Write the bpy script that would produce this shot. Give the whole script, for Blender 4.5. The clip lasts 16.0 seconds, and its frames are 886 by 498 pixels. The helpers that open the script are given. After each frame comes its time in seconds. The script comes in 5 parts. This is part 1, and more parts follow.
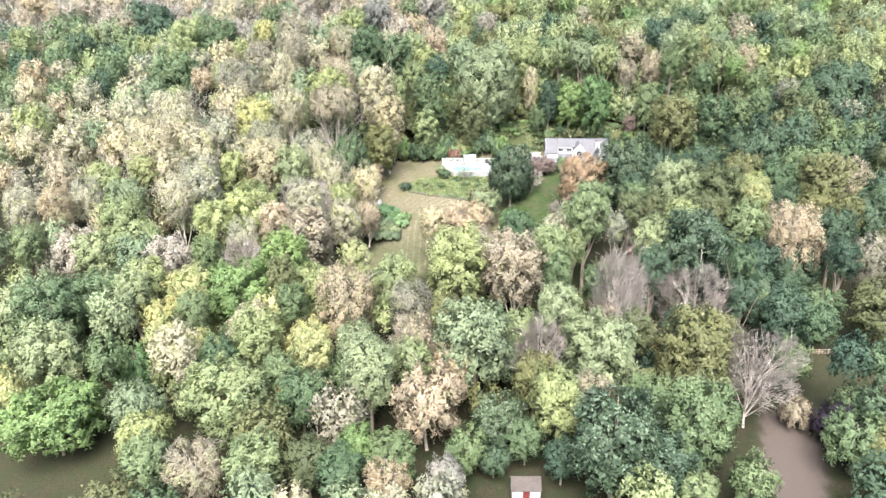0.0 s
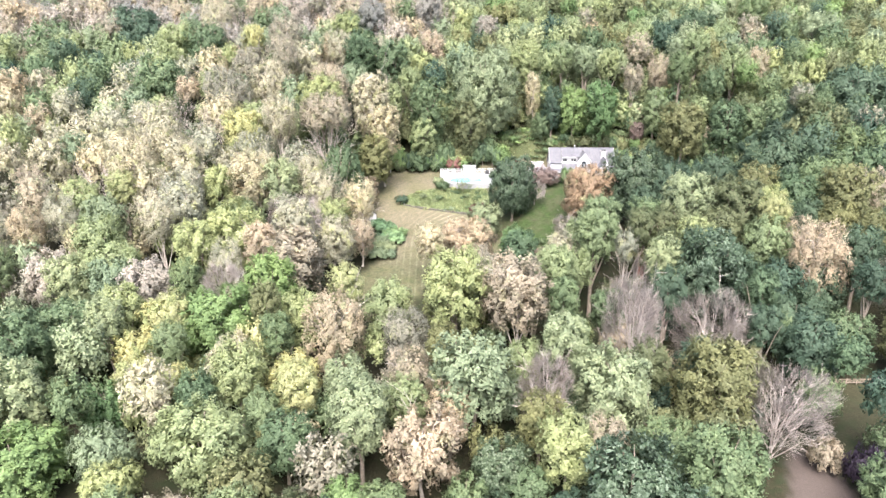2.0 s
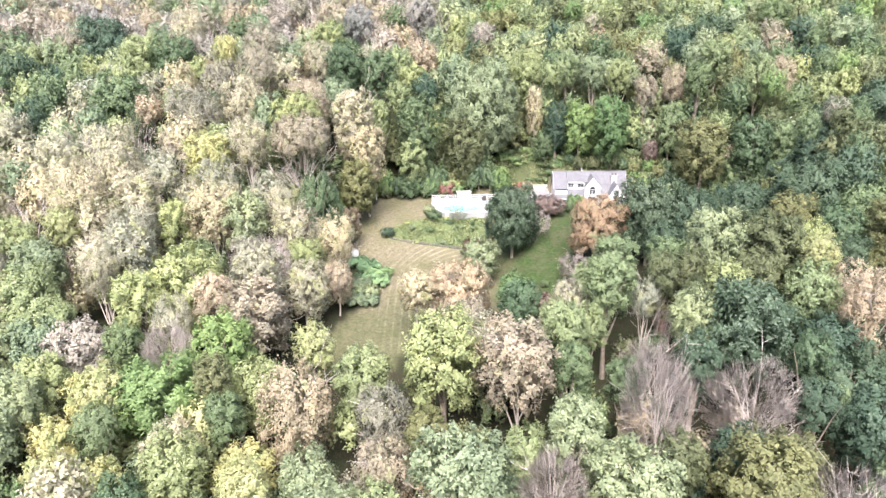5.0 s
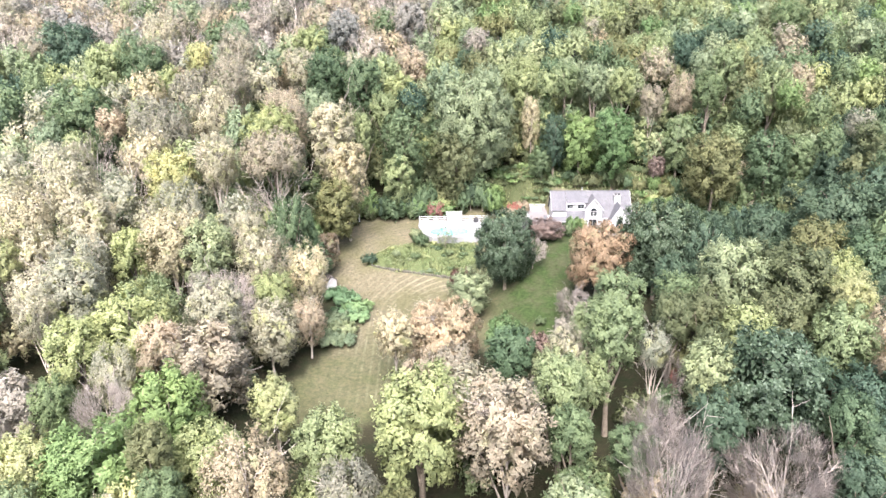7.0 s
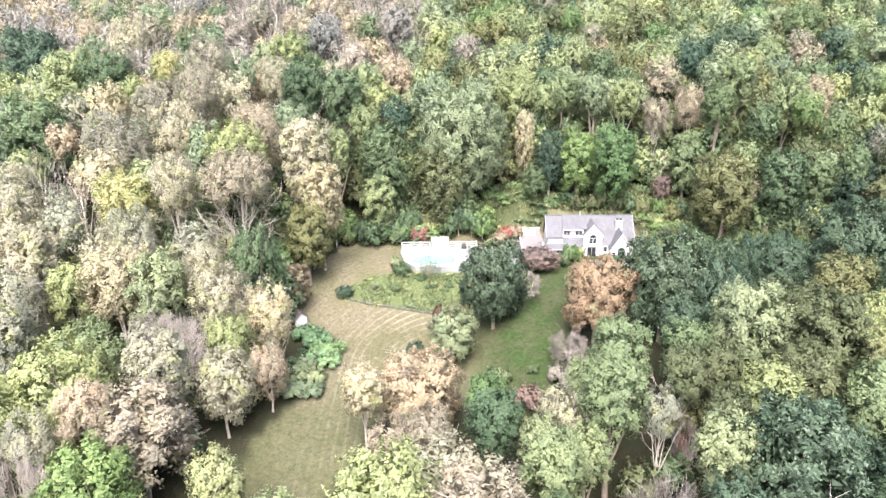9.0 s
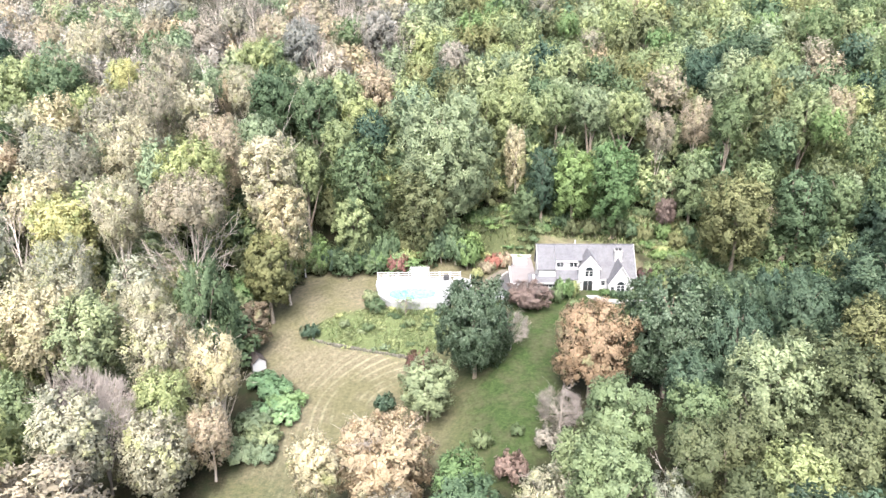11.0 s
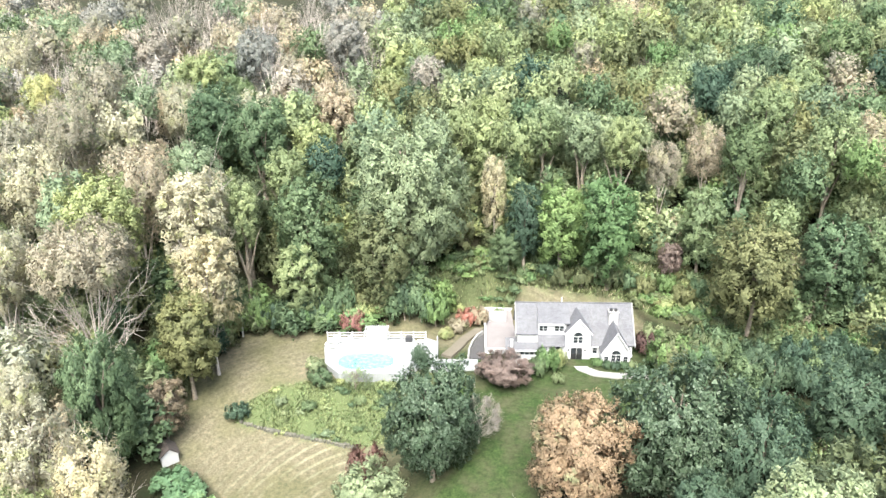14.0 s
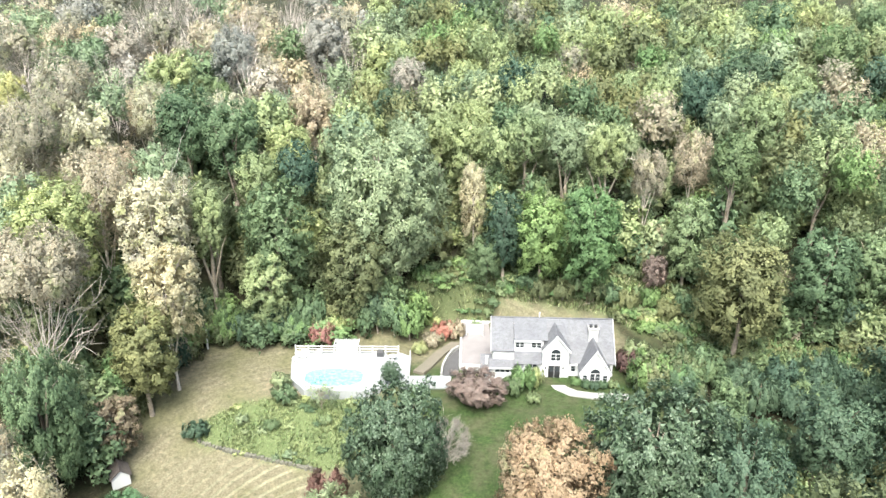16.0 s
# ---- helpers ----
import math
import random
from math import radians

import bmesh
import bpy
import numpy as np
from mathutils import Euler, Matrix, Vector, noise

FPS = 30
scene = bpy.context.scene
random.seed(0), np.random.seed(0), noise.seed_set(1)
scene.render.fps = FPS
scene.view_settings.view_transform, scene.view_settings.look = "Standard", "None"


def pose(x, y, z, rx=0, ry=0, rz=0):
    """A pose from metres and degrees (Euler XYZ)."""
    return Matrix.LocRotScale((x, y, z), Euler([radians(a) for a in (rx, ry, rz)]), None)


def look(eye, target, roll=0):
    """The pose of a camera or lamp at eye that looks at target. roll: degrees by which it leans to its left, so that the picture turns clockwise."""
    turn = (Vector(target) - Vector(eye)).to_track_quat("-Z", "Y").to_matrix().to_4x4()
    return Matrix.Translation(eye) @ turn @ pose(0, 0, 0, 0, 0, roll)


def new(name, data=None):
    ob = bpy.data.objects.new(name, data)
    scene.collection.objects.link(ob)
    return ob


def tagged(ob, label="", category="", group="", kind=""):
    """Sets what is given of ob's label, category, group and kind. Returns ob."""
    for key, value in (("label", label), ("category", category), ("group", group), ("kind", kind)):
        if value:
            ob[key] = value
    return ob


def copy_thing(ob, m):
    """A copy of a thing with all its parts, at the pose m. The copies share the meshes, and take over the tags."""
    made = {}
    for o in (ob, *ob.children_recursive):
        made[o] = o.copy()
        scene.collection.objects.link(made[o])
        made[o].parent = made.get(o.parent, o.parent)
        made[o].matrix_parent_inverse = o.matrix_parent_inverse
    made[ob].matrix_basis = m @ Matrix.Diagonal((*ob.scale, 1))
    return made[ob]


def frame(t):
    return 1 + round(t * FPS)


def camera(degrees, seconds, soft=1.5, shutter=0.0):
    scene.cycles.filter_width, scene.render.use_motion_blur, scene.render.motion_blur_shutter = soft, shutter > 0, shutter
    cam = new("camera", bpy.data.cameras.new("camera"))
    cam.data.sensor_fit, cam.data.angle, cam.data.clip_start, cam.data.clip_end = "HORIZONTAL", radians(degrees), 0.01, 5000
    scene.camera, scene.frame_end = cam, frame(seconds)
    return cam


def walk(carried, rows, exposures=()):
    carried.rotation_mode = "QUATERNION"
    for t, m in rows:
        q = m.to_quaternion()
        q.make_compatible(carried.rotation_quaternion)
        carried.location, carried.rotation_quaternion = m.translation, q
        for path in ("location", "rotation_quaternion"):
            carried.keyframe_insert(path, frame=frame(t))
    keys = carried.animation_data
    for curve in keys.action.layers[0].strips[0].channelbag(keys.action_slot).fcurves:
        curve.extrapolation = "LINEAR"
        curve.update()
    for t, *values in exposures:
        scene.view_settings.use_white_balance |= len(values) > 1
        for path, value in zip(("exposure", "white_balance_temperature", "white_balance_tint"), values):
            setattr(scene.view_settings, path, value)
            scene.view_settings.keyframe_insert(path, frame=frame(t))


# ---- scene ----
cam = camera(62.5, 16.0, soft=1.5)
METRES, EYE, TILT, LEAN, TURN = 118.0, 58.0, -21.0, 0.0, 0.0
ROWS = [
    (0.0, 0.0, 0.0, 0.0, -0.0, 0.0, -0.0),
    (0.5, 0.0011, 0.0208, 0.0085, 0.03, -0.01, 0.06),
    (1.0, 0.0024, 0.0392, 0.0161, 0.06, -0.0, 0.13),
    (1.5, 0.0051, 0.0658, 0.0272, 0.09, 0.01, 0.24),
    (2.0, 0.0071, 0.0881, 0.0362, 0.12, 0.04, 0.34),
    (2.5, 0.0098, 0.1157, 0.0473, 0.16, 0.05, 0.41),
    (3.0, 0.0137, 0.1467, 0.0597, 0.22, 0.08, 0.52),
    (3.5, 0.0167, 0.1735, 0.0702, 0.25, 0.13, 0.59),
    (4.0, 0.0212, 0.2089, 0.0842, 0.29, 0.16, 0.68),
    (6.5, 0.0511, 0.3693, 0.1484, 0.47, 0.22, 0.84),
    (7.0, 0.059, 0.4048, 0.1618, 0.52, 0.26, 0.84),
    (7.5, 0.0666, 0.4374, 0.1749, 0.56, 0.29, 0.83),
    (8.0, 0.0731, 0.4682, 0.1869, 0.59, 0.34, 0.83),
    (8.5, 0.0816, 0.5059, 0.2019, 0.6, 0.35, 0.81),
    (9.0, 0.089, 0.5348, 0.2124, 0.61, 0.4, 0.77),
    (11.5, 0.1326, 0.7039, 0.2747, 0.74, 0.6, 0.55),
    (12.0, 0.1409, 0.7367, 0.2865, 0.74, 0.64, 0.5),
    (12.5, 0.1491, 0.7692, 0.298, 0.74, 0.68, 0.47),
    (13.0, 0.1579, 0.8059, 0.3117, 0.71, 0.69, 0.43),
    (13.5, 0.165, 0.8346, 0.3237, 0.72, 0.87, 0.4),
    (14.0, 0.1746, 0.8631, 0.3356, 0.7, 0.92, 0.32),
    (14.5, 0.182, 0.8798, 0.3418, 0.67, 0.97, 0.25),
    (15.0, 0.1908, 0.8953, 0.3469, 0.59, 1.02, 0.1),
    (15.5, 0.1969, 0.9026, 0.3491, 0.51, 1.03, -0.02),
    (16.0, 0.2037, 0.9071, 0.3498, 0.4, 0.99, -0.3),
]
walk(cam, [(t, pose(0, 0, EYE, TILT, LEAN, TURN) @ pose(METRES * x, METRES * y, METRES * z, 90 + pitch, roll, yaw)) for t, x, y, z, yaw, pitch, roll in ROWS],
     exposures=[(0, 1.8, 6450, 9), (3, 1.82, 6450, 16), (9, 1.83, 6450, 15), (16, 1.8, 6500, 2)])

# ---- world, sun and exposure ----
world = bpy.data.worlds.new("overcast_sky")
scene.world = world
world.use_nodes = True
wn = world.node_tree
wn.nodes.clear()
sky = wn.nodes.new("ShaderNodeTexSky")
sky.sky_type, sky.sun_disc = "NISHITA", False
sky.sun_elevation, sky.sun_rotation = radians(56), radians(-172)
sky.air_density, sky.dust_density, sky.ozone_density = 1.0, 4.0, 1.0
bg = wn.nodes.new("ShaderNodeBackground")
bg.inputs["Strength"].default_value = 0.11
wout = wn.nodes.new("ShaderNodeOutputWorld")
wn.links.new(sky.outputs[0], bg.inputs[0])
wn.links.new(bg.outputs[0], wout.inputs[0])

sun_data = bpy.data.lights.new("sun", "SUN")
sun_data.energy, sun_data.angle, sun_data.color = 3.4, radians(44), (1.0, 0.97, 0.92)
sun = new("sun", sun_data)
sun.matrix_world = look((0, 30, 180), (15, 150, 0))


# ---- materials ----
def nodes_of(name):
    m = bpy.data.materials.new(name)
    m.use_nodes = True
    nt = m.node_tree
    return m, nt, nt.nodes["Principled BSDF"], nt.nodes["Material Output"]


def node(nt, kind, **inputs):
    n = nt.nodes.new(kind)
    for k, v in inputs.items():
        n.inputs[k.replace("_", " ")].default_value = v
    return n


def ramp(nt, fac, stops):
    r = nt.nodes.new("ShaderNodeValToRGB")
    el = r.color_ramp.elements
    while len(el) < len(stops):
        el.new(0.5)
    for e, (p, c) in zip(el, stops):
        e.position, e.color = p, (*c, 1)
    nt.links.new(fac, r.inputs[0])
    return r.outputs[0]


def mix(nt, fac, a, b, blend="MIX"):
    m = nt.nodes.new("ShaderNodeMix")
    m.data_type, m.blend_type = "RGBA", blend
    for sock, v in ((m.inputs[0], fac), (m.inputs[6], a), (m.inputs[7], b)):
        if isinstance(v, bpy.types.NodeSocket):
            nt.links.new(v, sock)
        elif isinstance(v, (int, float)):
            sock.default_value = v
        else:
            sock.default_value = (*v, 1)
    return m.outputs[2]


def noise_tex(nt, scale, detail=4.0, rough=0.6, coords=None):
    n = node(nt, "ShaderNodeTexNoise", Scale=scale, Detail=detail, Roughness=rough)
    if coords is None:
        g = nt.nodes.new("ShaderNodeNewGeometry")
        coords = g.outputs["Position"]
    nt.links.new(coords, n.inputs["Vector"])
    return n.outputs[0]


def bump(nt, bsdf, height, strength=0.4, distance=0.05):
    b = node(nt, "ShaderNodeBump", Strength=strength, Distance=distance)
    nt.links.new(height, b.inputs["Height"])
    nt.links.new(b.outputs[0], bsdf.inputs["Normal"])


def faded(c, keep=0.82):
    """The leaf colour c drawn towards grey, with less red and slightly more blue."""
    grey = 0.3 * c[0] + 0.6 * c[1] + 0.1 * c[2]
    return [(grey + (v - grey) * keep) * k for v, k in zip(c, (0.95, 1.0, 1.06) if c[0] > 1.1 * c[1] else (0.94, 1.0, 1.02))]


def leaf_material(name, low, mid, high, patch=None, patch_share=0.0, sheer=0.33, gain=1.0, range_=0.4):
    """Leaves: colour varies leaf by leaf, limb by limb and tree by tree."""
    m, nt, bsdf, out = nodes_of(name)
    low, mid, high, patch = ([min(v * gain * 1.18, 0.85) for v in faded(c)] if c else c for c in (low, mid, high, patch))
    low = [range_ * a + (1 - range_) * m for a, m in zip(low, mid)]
    high = [range_ * a + (1 - range_) * m for a, m in zip(high, mid)]
    geo = nt.nodes.new("ShaderNodeNewGeometry")
    info = nt.nodes.new("ShaderNodeObjectInfo")
    col = ramp(nt, geo.outputs["Random Per Island"], [(0.0, low), (0.55, mid), (1.0, high)])
    big = noise_tex(nt, 0.22, 3.0, 0.55, geo.outputs["Position"])
    tone = ramp(nt, big, [(0.3, (0.74, 0.77, 0.75)), (0.7, (1.14, 1.12, 1.06))])
    col = mix(nt, 1.0, col, tone, "MULTIPLY")
    own = nt.nodes.new("ShaderNodeAttribute")
    own.attribute_name = "tone"
    which = nt.nodes.new("ShaderNodeMath")
    which.operation = "ADD"
    nt.links.new(info.outputs["Random"], which.inputs[0])
    nt.links.new(own.outputs["Fac"], which.inputs[1])
    wrap = nt.nodes.new("ShaderNodeMath")
    wrap.operation = "FRACT"
    nt.links.new(which.outputs[0], wrap.inputs[0])
    tree = ramp(nt, wrap.outputs[0], [(0.0, (0.72, 0.8, 0.84)), (0.5, (1, 1, 1)), (1.0, (1.16, 1.1, 1.0))])
    col = mix(nt, 1.0, col, tree, "MULTIPLY")
    if patch:
        pn = noise_tex(nt, 0.42, 2.0, 0.5, geo.outputs["Position"])
        mask = ramp(nt, pn, [(0.62 - 0.3 * patch_share, (0, 0, 0)), (0.72 - 0.3 * patch_share, (1, 1, 1))])
        col = mix(nt, mask, col, mix(nt, geo.outputs["Random Per Island"], patch, [c * 1.3 for c in patch]))
    grain = noise_tex(nt, 2.2, 2.0, 0.6, geo.outputs["Position"])
    col = mix(nt, 1.0, col, ramp(nt, grain, [(0.36, (0.78, 0.8, 0.76)), (0.5, (1.0, 1.0, 1.0)), (0.66, (1.16, 1.15, 1.12))]), "MULTIPLY")
    nt.links.new(col, bsdf.inputs["Base Color"])
    bsdf.inputs["Roughness"].default_value = 0.6
    bsdf.inputs["Specular IOR Level"].default_value = 0.22
    tr = nt.nodes.new("ShaderNodeBsdfTranslucent")
    nt.links.new(col, tr.inputs["Color"])
    ms = nt.nodes.new("ShaderNodeMixShader")
    ms.inputs[0].default_value = sheer
    nt.links.new(bsdf.outputs[0], ms.inputs[1])
    nt.links.new(tr.outputs[0], ms.inputs[2])
    nt.links.new(ms.outputs[0], out.inputs["Surface"])
    return m


LEAF = {
    "green": leaf_material("green_leaves", (0.075, 0.125, 0.058), (0.155, 0.215, 0.102), (0.28, 0.335, 0.175), gain=0.9),
    "bright": leaf_material("fresh_green_leaves", (0.11, 0.17, 0.05), (0.188, 0.285, 0.098), (0.32, 0.42, 0.165), gain=0.9),
    "dark": leaf_material("dark_bluish_green_leaves", (0.045, 0.09, 0.06), (0.1, 0.16, 0.1), (0.2, 0.255, 0.178), gain=0.8),
    # jade: the pale high colour and wide range_ paint highlights onto single leaves
    "jade": leaf_material("greyish_jade_leaves_with_sheen", (0.05, 0.085, 0.04), (0.125, 0.18, 0.098), (0.34, 0.4, 0.28), gain=0.74, range_=0.8),
    "pale": leaf_material("pale_greyish_green_leaves", (0.14, 0.18, 0.09), (0.27, 0.31, 0.17), (0.42, 0.44, 0.28), gain=0.98),
    "lime": leaf_material("yellowish_green_leaves", (0.17, 0.2, 0.07), (0.295, 0.33, 0.145), (0.43, 0.45, 0.24), gain=0.95),
    "olive": leaf_material("olive_green_leaves", (0.12, 0.13, 0.05), (0.205, 0.21, 0.09), (0.32, 0.31, 0.16), gain=0.84),
    "yellow": leaf_material("yellow_leaves", (0.3, 0.28, 0.1), (0.45, 0.42, 0.18), (0.58, 0.54, 0.3), (0.3, 0.32, 0.12), 0.35, gain=0.95),
    "cream": leaf_material("faded_cream_leaves", (0.28, 0.24, 0.15), (0.47, 0.41, 0.28), (0.62, 0.55, 0.41), (0.38, 0.36, 0.17), 0.2, sheer=0.42, gain=0.98),
    "tan": leaf_material("tan_brown_leaves", (0.22, 0.175, 0.115), (0.37, 0.3, 0.21), (0.52, 0.43, 0.32), (0.28, 0.27, 0.14), 0.15, sheer=0.42, gain=1.06),
    "pink": leaf_material("pinkish_tan_leaves", (0.28, 0.2, 0.13), (0.47, 0.36, 0.25), (0.6, 0.49, 0.36), (0.4, 0.35, 0.2), 0.15, sheer=0.42, gain=0.96),
    "orange": leaf_material("orange_autumn_leaves", (0.38, 0.25, 0.15), (0.52, 0.34, 0.205), (0.59, 0.43, 0.28), (0.36, 0.34, 0.17), 0.0, gain=0.72),
    "red": leaf_material("dull_red_leaves", (0.14, 0.05, 0.045), (0.28, 0.11, 0.09), (0.4, 0.2, 0.16), gain=1.4),
    "maroon": leaf_material("dark_maroon_leaves", (0.09, 0.045, 0.04), (0.18, 0.09, 0.08), (0.27, 0.16, 0.14)),
    "mint": leaf_material("light_mint_green_leaves", (0.16, 0.26, 0.11), (0.25, 0.38, 0.18), (0.36, 0.49, 0.27)),
    "rose": leaf_material("pinkish_brown_leaves", (0.2, 0.125, 0.1), (0.34, 0.22, 0.185), (0.48, 0.34, 0.3), gain=0.85),
    "mauve": leaf_material("greyish_mauve_leaves", (0.21, 0.18, 0.15), (0.36, 0.31, 0.265), (0.48, 0.425, 0.37)),
    "plum": leaf_material("dark_plum_leaves", (0.03, 0.02, 0.035), (0.07, 0.045, 0.075), (0.13, 0.09, 0.12), gain=1.0),
}


def bark_material(name, a, b):
    m, nt, bsdf, out = nodes_of(name)
    n = noise_tex(nt, 3.0, 6.0)
    nt.links.new(ramp(nt, n, [(0.3, a), (0.7, b)]), bsdf.inputs["Base Color"])
    bsdf.inputs["Roughness"].default_value = 0.85
    bump(nt, bsdf, n, 0.6, 0.05)
    return m


BARK = bark_material("grey_brown_bark", (0.16, 0.13, 0.1), (0.34, 0.29, 0.24))
PALE_BARK = bark_material("pale_grey_bark", (0.36, 0.31, 0.27), (0.62, 0.56, 0.5))
TWIGS = bark_material("pinkish_grey_twigs", (0.4, 0.35, 0.32), (0.63, 0.56, 0.515))


# ---- the lie of the land ----
def smooth(a, b, v):
    t = np.clip((v - a) / (b - a), 0, 1)
    return t * t * (3 - 2 * t)


SOUTH_Y = [0, 60, 95, 128, 145, 156, 170, 183, 192, 198, 204, 209, 222, 228, 236, 250, 270, 290, 320, 400, 900, 3000]
WEST_Z = [-16, -15, -14, -13.5, -8.5, -6.7, -5.2, -4.4, -3.4, -1.6, 0.2, 1.7, 2.3, 4.5, 9.0, 13.5, 17, 22, 29, 45, 120, 200]
EAST_Z = [-16, -15, -14, -13.5, -9.5, -6, -3, -0.3, 1.6, 2.6, 3.2, 3.5, 4.4, 7.0, 10.8, 14.5, 17, 22, 29, 45, 120, 200]


def ground(x, y):
    x, y = np.asarray(x, float), np.asarray(y, float)
    west = sum(np.interp(y + d, SOUTH_Y, WEST_Z) for d in (-2.4, -1.2, 0, 1.2, 2.4)) / 5
    east = sum(np.interp(y + d, SOUTH_Y, EAST_Z) for d in (-2.4, -1.2, 0, 1.2, 2.4)) / 5
    z = west + (east - west) * smooth(10, 25, x)
    pad = smooth(15, 17, x) * (1 - smooth(31, 33, x)) * smooth(206, 208.5, y) * (1 - smooth(230, 233, y))
    z = z + (2.25 - z) * pad
    rough = 0.25 * np.sin(0.21 * x + 0.13 * y) + 0.2 * np.sin(0.17 * y - 0.31 * x + 1.3)
    return z + rough * (1 - smooth(150, 175, y) * (1 - smooth(225, 245, y)))


def inside(poly, x, y):
    x, y = np.asarray(x, float), np.asarray(y, float)
    hit = np.zeros(x.shape, bool)
    for (x0, y0), (x1, y1) in zip(poly, poly[1:] + poly[:1]):
        if y0 != y1:
            hit ^= ((y0 > y) != (y1 > y)) & (x < (x1 - x0) * (y - y0) / (y1 - y0) + x0)
    return hit


def edge_distance(poly, x, y):
    x, y = np.asarray(x, float), np.asarray(y, float)
    best = np.full(x.shape, 1e9)
    for (x0, y0), (x1, y1) in zip(poly, poly[1:] + poly[:1]):
        dx, dy = x1 - x0, y1 - y0
        t = np.clip(((x - x0) * dx + (y - y0) * dy) / (dx * dx + dy * dy), 0, 1)
        best = np.minimum(best, np.hypot(x - x0 - t * dx, y - y0 - t * dy))
    return best


MOWN = [(-14, 221.5), (-18, 213), (-22, 208), (-20, 197), (-16, 192), (-10, 187), (-10, 180), (-14, 171), (-20, 160), (-19, 147),
        (-8, 147), (-2, 160), (2, 170), (9, 172), (15, 166), (22, 163), (28, 170), (31, 184), (36, 192), (50, 198),
        (57, 205), (53, 216), (51, 226), (40, 228), (28, 232), (19, 228), (3, 221.5), (-6, 220.5)]
ROUGH_GRASS = [(-11, 199.5), (-10.5, 203), (-5.5, 206.5), (3, 208), (12, 208.5), (14, 200), (11, 196), (7.5, 195), (-0.5, 197)]
HEDGE_LAND = [(50, 196), (72, 188), (88, 186), (92, 204), (70, 214), (56, 222), (50, 224)]
BRUSH_LAND = [(14, 229), (28, 230), (50, 226), (64, 216), (82, 208), (90, 212), (76, 222), (66, 232), (48, 238), (26, 238), (14, 234)]
FRONT_LAWN = [(-90, 76), (-50, 76), (-48, 90), (-50, 95), (-58, 97), (-90, 95)]
DRIVE = [(43, 70), (47, 88), (52, 100), (55, 108), (60, 106), (61, 97), (56, 86), (58, 70)]
YARD = [(68, 110), (68, 127), (80, 130), (95, 126), (95, 106), (80, 106)]
SHED_SPOT = [(7, 82), (17, 82), (17, 92), (7, 92)]
CLEAR = [MOWN, HEDGE_LAND, BRUSH_LAND, FRONT_LAWN, DRIVE, YARD, SHED_SPOT]


def mesh_from(name, verts, faces, slots=None, normals=None):
    """A mesh from arrays: verts (n, 3), faces a list of (k, 3) or (k, 4) index arrays."""
    me = bpy.data.meshes.new(name)
    me.vertices.add(len(verts))
    me.vertices.foreach_set("co", np.asarray(verts, np.float32).ravel())
    loops = np.concatenate([f.ravel() for f in faces]).astype(np.int32)
    sizes = np.concatenate([np.full(len(f), f.shape[1]) for f in faces])
    me.loops.add(len(loops))
    me.loops.foreach_set("vertex_index", loops)
    me.polygons.add(len(sizes))
    me.polygons.foreach_set("loop_start", np.concatenate(([0], np.cumsum(sizes)[:-1])).astype(np.int32))
    if slots is not None:
        me.polygons.foreach_set("material_index", np.asarray(slots, np.int32))
    me.update(calc_edges=True)
    if normals is not None:
        me.normals_split_custom_set_from_vertices(np.asarray(normals, np.float32))
    return me


def ground_sheet():
    fine_x, fine_y = np.arange(-46, 96, 0.8), np.arange(140, 244, 0.8)
    xs = np.concatenate((-np.geomspace(2600, 110, 16), np.arange(-104, -46, 4.0), fine_x, np.arange(96, 130, 4.0), np.geomspace(135, 2600, 16)))
    ys = np.concatenate((-np.geomspace(2000, 20, 10), np.arange(0, 70, 5.0), np.arange(70, 140, 1.6), fine_y, np.arange(244, 340, 4.0), np.geomspace(345, 3000, 16)))
    gx, gy = np.meshgrid(xs, ys)
    verts = np.stack((gx, gy, ground(gx, gy)), -1).reshape(-1, 3)
    w = len(xs)
    i = (np.arange(len(ys) - 1)[:, None] * w + np.arange(w - 1)).ravel()
    me = mesh_from("ground", verts, [np.stack((i, i + 1, i + 1 + w, i + w), -1)])
    x, y = verts[:, 0], verts[:, 1]

    def zone(poly, soft):
        d = edge_distance(poly, x, y) * np.where(inside(poly, x, y), 1, -1)
        return smooth(-soft, soft, d + 0.5 * np.sin(x * 1.7 + y) * soft)

    # the mower turns round the small tree by the bed
    turn = np.hypot(x - 10, np.maximum(y - 181, 0))
    values = {
        "mown": np.maximum(zone(MOWN, 1.2), np.maximum(0.12 * zone(FRONT_LAWN, 1.5), 0.15 * zone(YARD, 1.5))),
        "striped": smooth(4, 7, turn) * (1 - 0.8 * smooth(13, 24, turn)),
        "rough_grass": np.maximum(zone(ROUGH_GRASS, 0.7), 0.6 * zone(BRUSH_LAND, 2.0)),
        "drive": zone(DRIVE, 1.0),
        # greener grass, its colour also darkened for the shade on this part
        "lush_shaded": np.maximum(smooth(9, 20, x) * smooth(150, 160, y) * (1 - smooth(213, 219, y)), 0.45 * (1 - smooth(162, 180, y))),
        "swath": turn,
    }
    for key, v in values.items():
        me.attributes.new(key, "FLOAT", "POINT").data.foreach_set("value", v.astype(np.float32))
    me.polygons.foreach_set("use_smooth", np.ones(len(me.polygons), bool))
    return me


